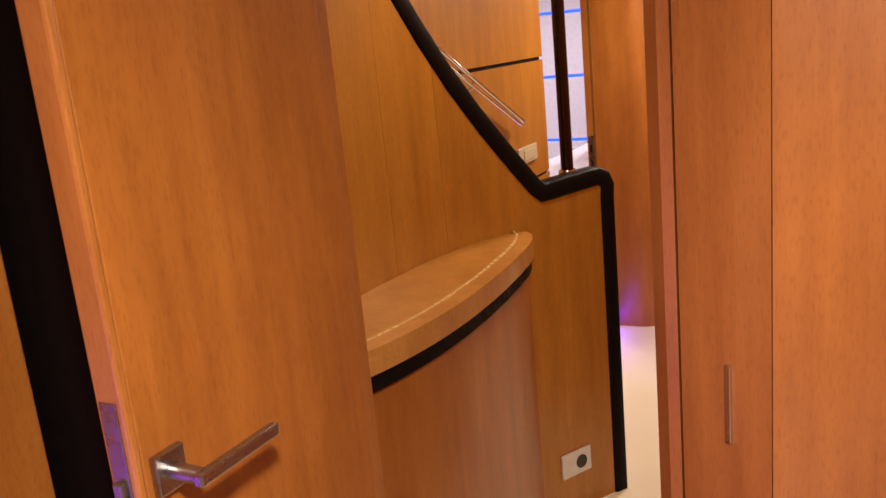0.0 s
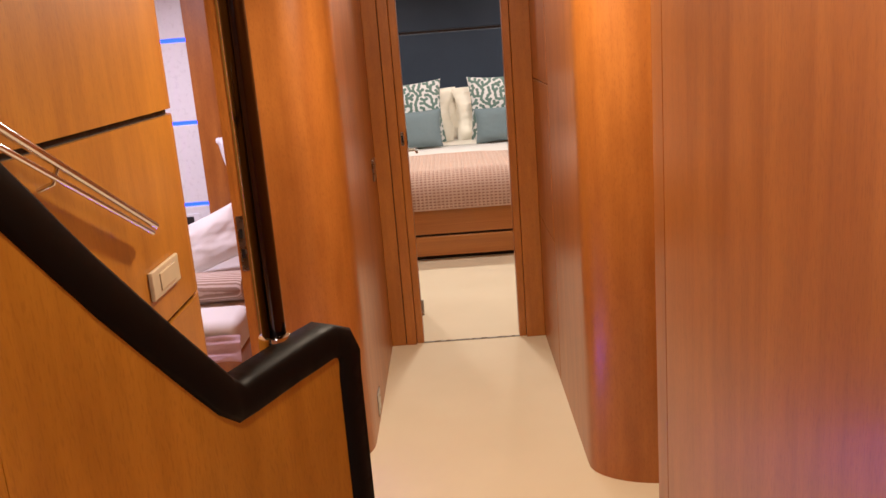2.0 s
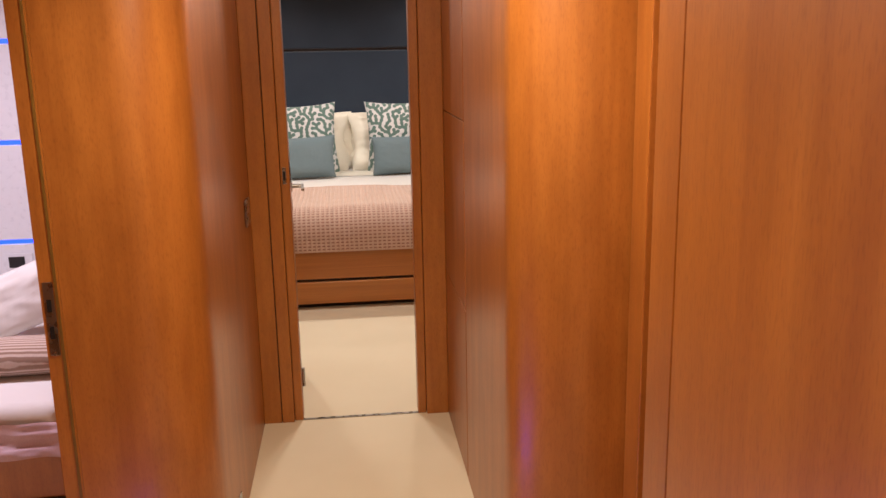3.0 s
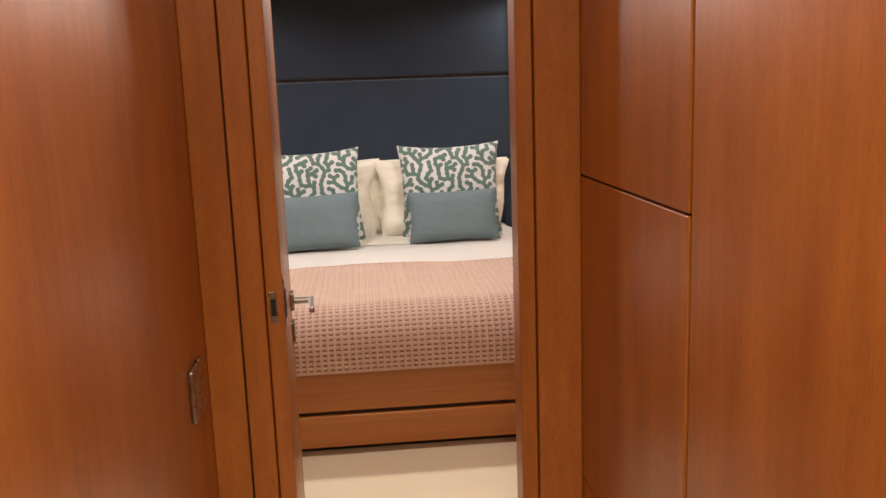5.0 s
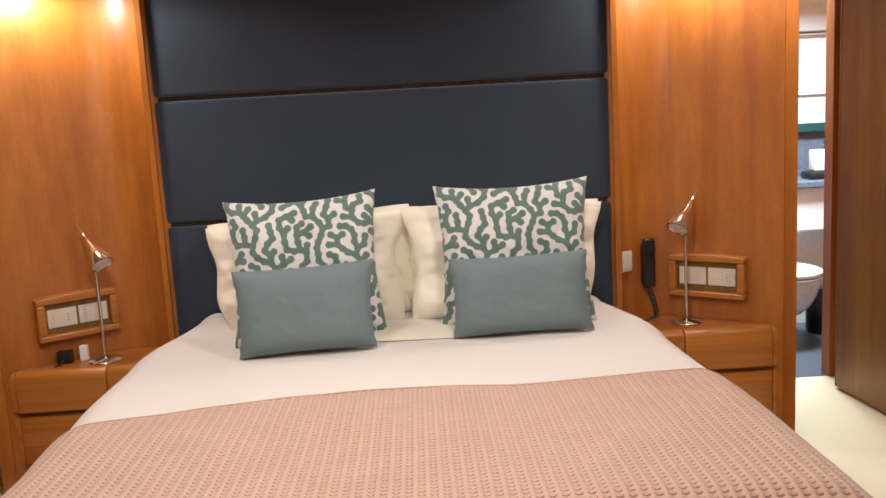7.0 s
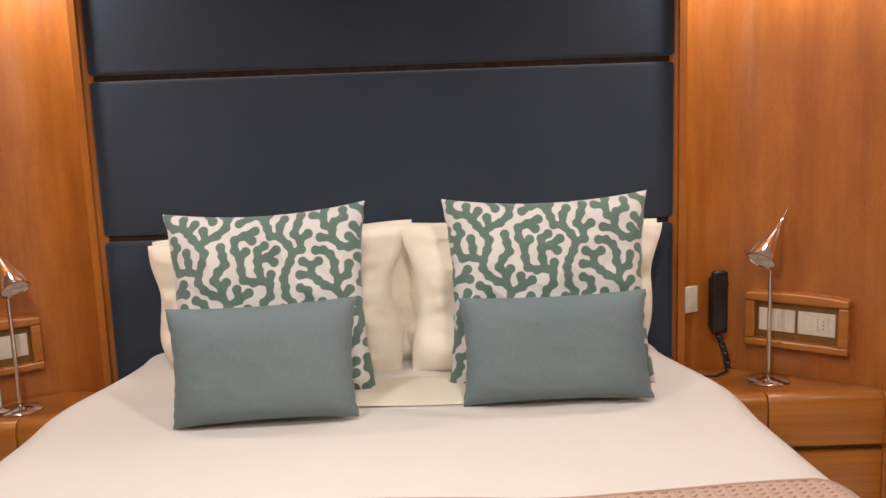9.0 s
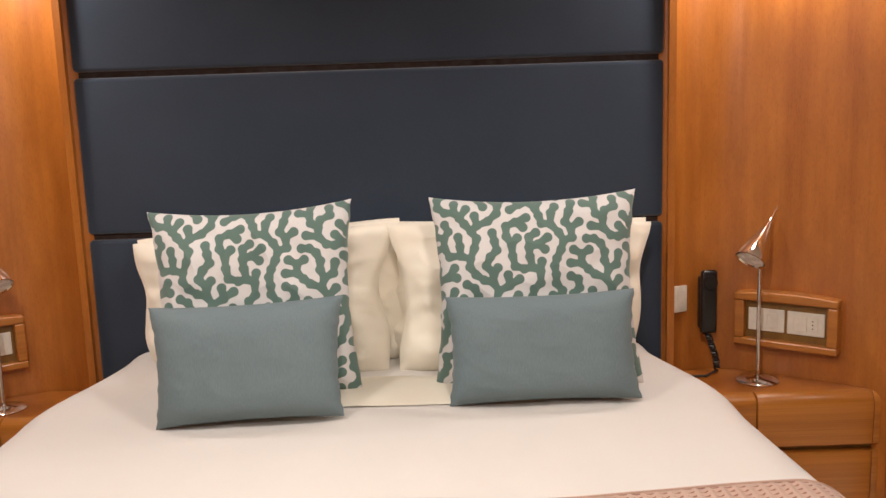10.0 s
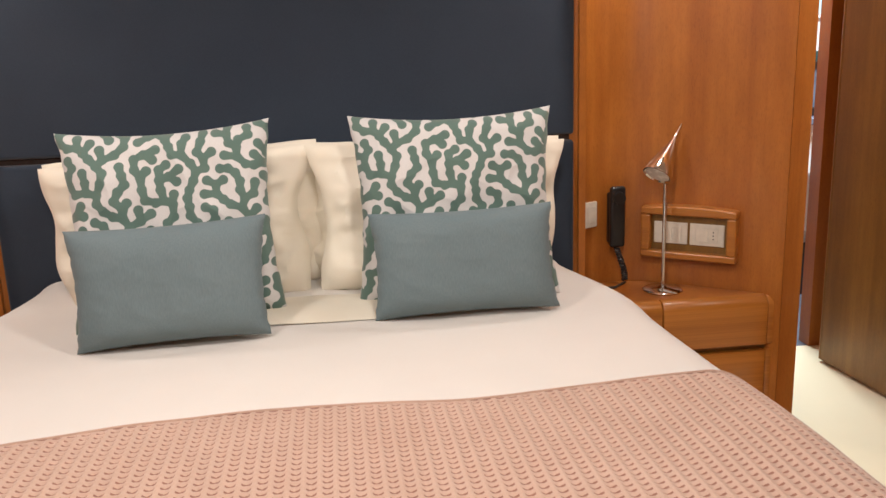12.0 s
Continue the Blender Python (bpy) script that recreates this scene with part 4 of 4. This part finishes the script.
def bed_surface(u, v, lift=0.0, flare=0.0):
    """u across from the middle, v towards the foot from the headboard, both along the cloth."""
    ox, dx = bend(abs(u), bed_half(v, u) - SIDE_R, SIDE_R)
    oy, dy = bend(v, (HEAD_Y - FOOT_Y) - FOOT_R, FOOT_R)
    drop = math.hypot(dx, dy) if dx > 0 and dy > 0 else dx + dy
    x = 0.022 + math.copysign(ox + lift * min(1, dx / SIDE_R) + flare * min(dx, 0.3) * max(0, (v - 0.9)), u)
    y = HEAD_Y - oy - lift * min(1, dy / FOOT_R)
    swell = 0.012 * math.exp(-(u / 0.7) ** 2) + 0.010 * noise.noise(Vector((u * 1.6, v * 1.3, 2.0))) + 0.004 * noise.noise(Vector((u * 5, v * 4, 5.0))) + 0.034 * min(1, max(0, (abs(u) - 0.5) / 0.32)) * max(0, 1 - v / 0.55)
    return (x, y, TOP + lift * (1 - min(1, (dx + dy) / 0.2)) + swell * max(0, 1 - drop / 0.2) - drop)


bed = thing("bed", "large double bed on a pear wood drawer base with white linen", "bed")
part("base", box((-0.93, 7.645, 0.035), (0.93, 9.62, 0.33), 0.006), PEAR, bed)
part("plinth", box((-0.90, 7.675, 0.0), (0.90, 9.61, 0.034)), GAP, bed)
for z0, z1 in ((0.036, 0.172), (0.188, 0.372)):
    part("drawer_front", box((-0.93, 7.612, z0), (0.93, 7.6445, z1), 0.006), DRAWER_WOOD, bed)
part("joint", box((-0.925, 7.628, 0.1725), (0.925, 7.6443, 0.1875)), GAP, bed)
part("mattress", box((-0.93, 7.66, 0.33), (0.93, 9.60, 0.555), 0.06, segments=4), LINEN, bed, smooth=True)

U = [-1.24 + 2.48 * i / 150 for i in range(151)]
duvet = thing("duvet", "smooth white duvet tucked over the bed", "duvet")
grid_mesh("cover", U, [-0.01 + 1.55 * j / 110 for j in range(111)], lambda u, v: bed_surface(u, v, 0.0), LINEN, duvet)
grid_mesh("turned_edge", [-0.56 + 1.18 * i / 120 for i in range(121)], [0.27 + 0.26 * j / 14 for j in range(15)], lambda u, v: tuple(Vector(bed_surface(u, v)) + Vector((0, 0, -0.004 + min(1, (0.63 - abs(u - 0.03)) / 0.14) * (0.008 + 0.018 * max(0, math.sin(math.pi * (v - 0.27) / 0.26)) + 0.004 * noise.noise(Vector((u * 6, v * 9, 1))))))), PILLOW_WHITE, duvet, "turned-down upper edge")

CELL_U, CELL_V = 0.0275, 0.0185


def waffle(u, v, fade=1.0):
    x, y, z = bed_surface(u, v, 0.010, 0.22)
    a, b = math.cos(2 * math.pi * u / CELL_U), math.cos(2 * math.pi * v / CELL_V)
    h = fade * 0.005 * max(min(a + 0.4, 1), 0.75 * b, -0.75)
    _, dx = bend(abs(u), bed_half(v, u) - SIDE_R, SIDE_R)
    _, dy = bend(v, (HEAD_Y - FOOT_Y) - FOOT_R, FOOT_R)
    k = min(1, dx / SIDE_R)
    q = min(1, dy / FOOT_R)
    return (x + math.copysign(h * k, u), y - h * q, z + h * (1 - max(k, q)))


def edge_line(u):
    return 1.105 + 0.15 * max(0, -u) - 0.03 * max(0, u) + 0.012 * math.sin(u * 4) + 0.034 * math.exp(-((u - 0.2) / 0.35) ** 2)


nu, nv = int(2.44 / CELL_U * 5), int(1.2 / CELL_V * 4)
blanket = thing("blanket", "pink-beige waffle-weave blanket spread over the foot half", "blanket")
cloth_u = [-1.22 + 2.44 * i / nu for i in range(nu + 1)]
cloth_v = [j / nv for j in range(nv + 1)]
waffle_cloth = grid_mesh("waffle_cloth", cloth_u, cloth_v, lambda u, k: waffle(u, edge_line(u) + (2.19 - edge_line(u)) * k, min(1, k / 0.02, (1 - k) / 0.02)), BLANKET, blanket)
# thread counts that place the painted slot shade
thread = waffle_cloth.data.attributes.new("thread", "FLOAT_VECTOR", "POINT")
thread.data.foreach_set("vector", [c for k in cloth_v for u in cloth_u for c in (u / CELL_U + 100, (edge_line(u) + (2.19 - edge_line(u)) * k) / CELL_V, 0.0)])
part("hem", tube([Vector(bed_surface(u, edge_line(u), 0.011, 0.22)) for u in [-1.2 + 2.4 * i / 120 for i in range(121)]], 0.003, sides=6), BLANKET, blanket, smooth=True)

# ---- pillows ----
for x, y, z, w, h, yaw, lean, roll_, seed, notch in ((-0.335, 9.51, 0.585, 0.82, 0.445, 2, 7, -3.0, 1, 0), (-0.365, 9.41, 0.575, 0.772, 0.455, 1, 11, -2.5, 2, 1), (0.415, 9.52, 0.595, 0.83, 0.44, -2, 7, 0.5, 3, 0), (0.425, 9.40, 0.59, 0.772, 0.455, -1, 11, 1.0, 4, -1)):
    pillow("bed_pillow", "cream white pillow propped against the headboard", PILLOW_WHITE, (x, y, z), w, h, 0.17, yaw, lean, roll_, seed=seed, group="white bed pillows", wobble=0.022, ear=-0.02, ragged=0.020, folds=0.030, n=64, taper=0.06, notch=notch, outer=-1 if x < 0 else 1)
print_on(pillow("print_pillow", "square pillow printed with white coral shapes on sage green", PRINT, (-0.335, 9.16, 0.60), 0.575, 0.552, 0.17, 4, 13, -1.5, seed=7, group="coral print pillows", ear=0.09, n=170, gather=0.0012, folds=0.010), 0.60, 0.60, "print")
print_on(pillow("print_pillow", "square pillow printed with white coral shapes on sage green", PRINT, (0.448, 9.20, 0.60), 0.595, 0.555, 0.17, -3, 12, -0.8, seed=9, group="coral print pillows", ear=0.09, n=170, gather=0.0012, folds=0.010), 0.60, 0.60, "print")
pillow("cushion", "oblong grey-blue satin cushion leaning on a print pillow", CUSHION, (-0.327, 8.97, 0.605), 0.51, 0.315, 0.15, 1, 16, -1.8, seed=11, category="cushion", group="blue cushions", ear=0.06, wobble=0.0015, n=60, gather=0.0012, folds=0.004, taper=0.012)
pillow("cushion", "oblong grey-blue satin cushion leaning on a print pillow", CUSHION, (0.447, 9.05, 0.605), 0.515, 0.295, 0.15, -2, 16, -1.2, seed=12, category="cushion", group="blue cushions", ear=0.06, wobble=0.0015, n=60, gather=0.0012, folds=0.004)

# ---- bathroom through the starboard opening ----
bdoor = thing("door_4", "open dark brown wooden bathroom door", "door", kind="structure")
m4 = Matrix.Translation((2.045, 9.935, 0)) @ Matrix.Rotation(radians(-86), 4, "Z")
part("leaf", box((0.0, 0.0, 0.012), (0.62, 0.036, 2.0), 0.003), BROWN, bdoor).matrix_local = m4
part("edge_lipping", box((-0.012, -0.001, 0.012), (-0.0005, 0.037, 2.0), 0.003), BROWN, bdoor).matrix_local = m4
bwall = structure("wall_bathroom", "white bathroom wall with a frosted window")
part("panel", box((1.66, 11.4, 0), (3.6, 11.46, 1.42)), WHITE, bwall)
part("panel", box((1.66, 11.4, 1.74), (3.6, 11.46, CEIL)), WHITE, bwall)
part("window_pane", box((1.9, 11.42, 1.42), (3.2, 11.44, 1.74)), DAY, bwall, "bright frosted window")
part("panel", box((1.66, 11.4, 1.4205), (1.899, 11.46, 1.7395)), WHITE, bwall)
part("panel", box((3.201, 11.4, 1.4205), (3.6, 11.46, 1.7395)), WHITE, bwall)
part("window_sill", box((1.66, 11.37, 1.40), (3.6, 11.3995, 1.42), 0.003), WHITE, bwall)
for x in (2.28, 2.66):
    part("window_frame", box((x - 0.02, 11.395, 1.4205), (x + 0.02, 11.4195, 1.7395), 0.003), WHITE, bwall)
towel_rail = thing("towel_rail", "chrome towel rail above the bathroom window", "rail")
part("rail", tube([(2.0, 11.33, 1.775), (3.0, 11.33, 1.775)], 0.011), CHROME, towel_rail, smooth=True)
for x in (2.02, 2.98):
    part("bracket", tube([(x, 11.33, 1.775), (x, 11.3995, 1.775)], 0.009), CHROME, towel_rail, smooth=True)
part("blue_splashback", box((1.66, 11.385, 0.905), (3.6, 11.3995, 1.17), 0.002), STONE, bwall)
part("dark_shelf", box((1.66, 11.33, 1.172), (3.6, 11.3995, 1.225), 0.003), TEAL, bwall)
vanity = thing("vanity_unit", "white vanity unit with a blue-grey stone worktop", "vanity")
part("worktop", box((1.70, 10.95, 0.865), (3.3, 11.384, 0.90), 0.004), STONE, vanity)
part("body", box((1.72, 11.0, 0.60), (3.28, 11.384, 0.8645), 0.01), WHITE, vanity)
part("lower_body", box((1.72, 11.15, 0.0), (3.28, 11.384, 0.5995), 0.004), WHITE, vanity)
dispenser = thing("soap_dispenser", "white square soap dispenser on a dark tray", "dispenser")
part("tray", box((2.42, 11.04, 0.9005), (2.62, 11.18, 0.945), 0.012), BLACK, dispenser, "dark oval tray", smooth=True)
part("bottle", box((2.455, 11.06, 0.9455), (2.575, 11.15, 1.075), 0.012, segments=3), CERAMIC, dispenser, smooth=True)
part("pump", tube([(2.53, 11.105, 1.075), (2.53, 11.105, 1.12), (2.53, 11.06, 1.125)], 0.007), CHROME, dispenser, smooth=True)
wc = thing("toilet", "white wall-hung ceramic toilet with a closed lid", "toilet")
bowl = lathe([(0.03, 0.165), (0.09, 0.18), (0.135, 0.23), (0.165, 0.29), (0.185, 0.36), (0.19, 0.39)], sides=36)
bmesh.ops.scale(bowl, vec=(1.0, 1.25, 1.0), verts=bowl.verts)
part("bowl", bowl, CERAMIC, wc, smooth=True).matrix_local = Matrix.Translation((2.155, 10.78, 0))
part("wall_mount", box((2.05, 10.88, 0.19), (2.26, 11.1495, 0.385), 0.02, segments=3), CERAMIC, wc, smooth=True)
for name, z0, z1 in (("seat", 0.391, 0.409), ("lid", 0.412, 0.435)):
    bm = lathe([(0.19, z0), (0.195, z0 + 0.004), (0.195, z1 - 0.006), (0.17, z1)], sides=36)
    bmesh.ops.scale(bm, vec=(1.0, 1.25, 1.0), verts=bm.verts)
    part(name, bm, CERAMIC, wc, smooth=True).matrix_local = Matrix.Translation((2.155, 10.78, 0))
waste = thing("pedal_bin", "black pedal bin beside the toilet", "bin")
part("bucket", lathe([(0.10, 0.0), (0.105, 0.01), (0.11, 0.27), (0.108, 0.28)], (2.47, 10.94, 0)), BLACK, waste, smooth=True)
part("lid", lathe([(0.112, 0.281), (0.112, 0.295), (0.09, 0.305), (0.0, 0.31)], (2.47, 10.94, 0)), NICKEL, waste, smooth=True)
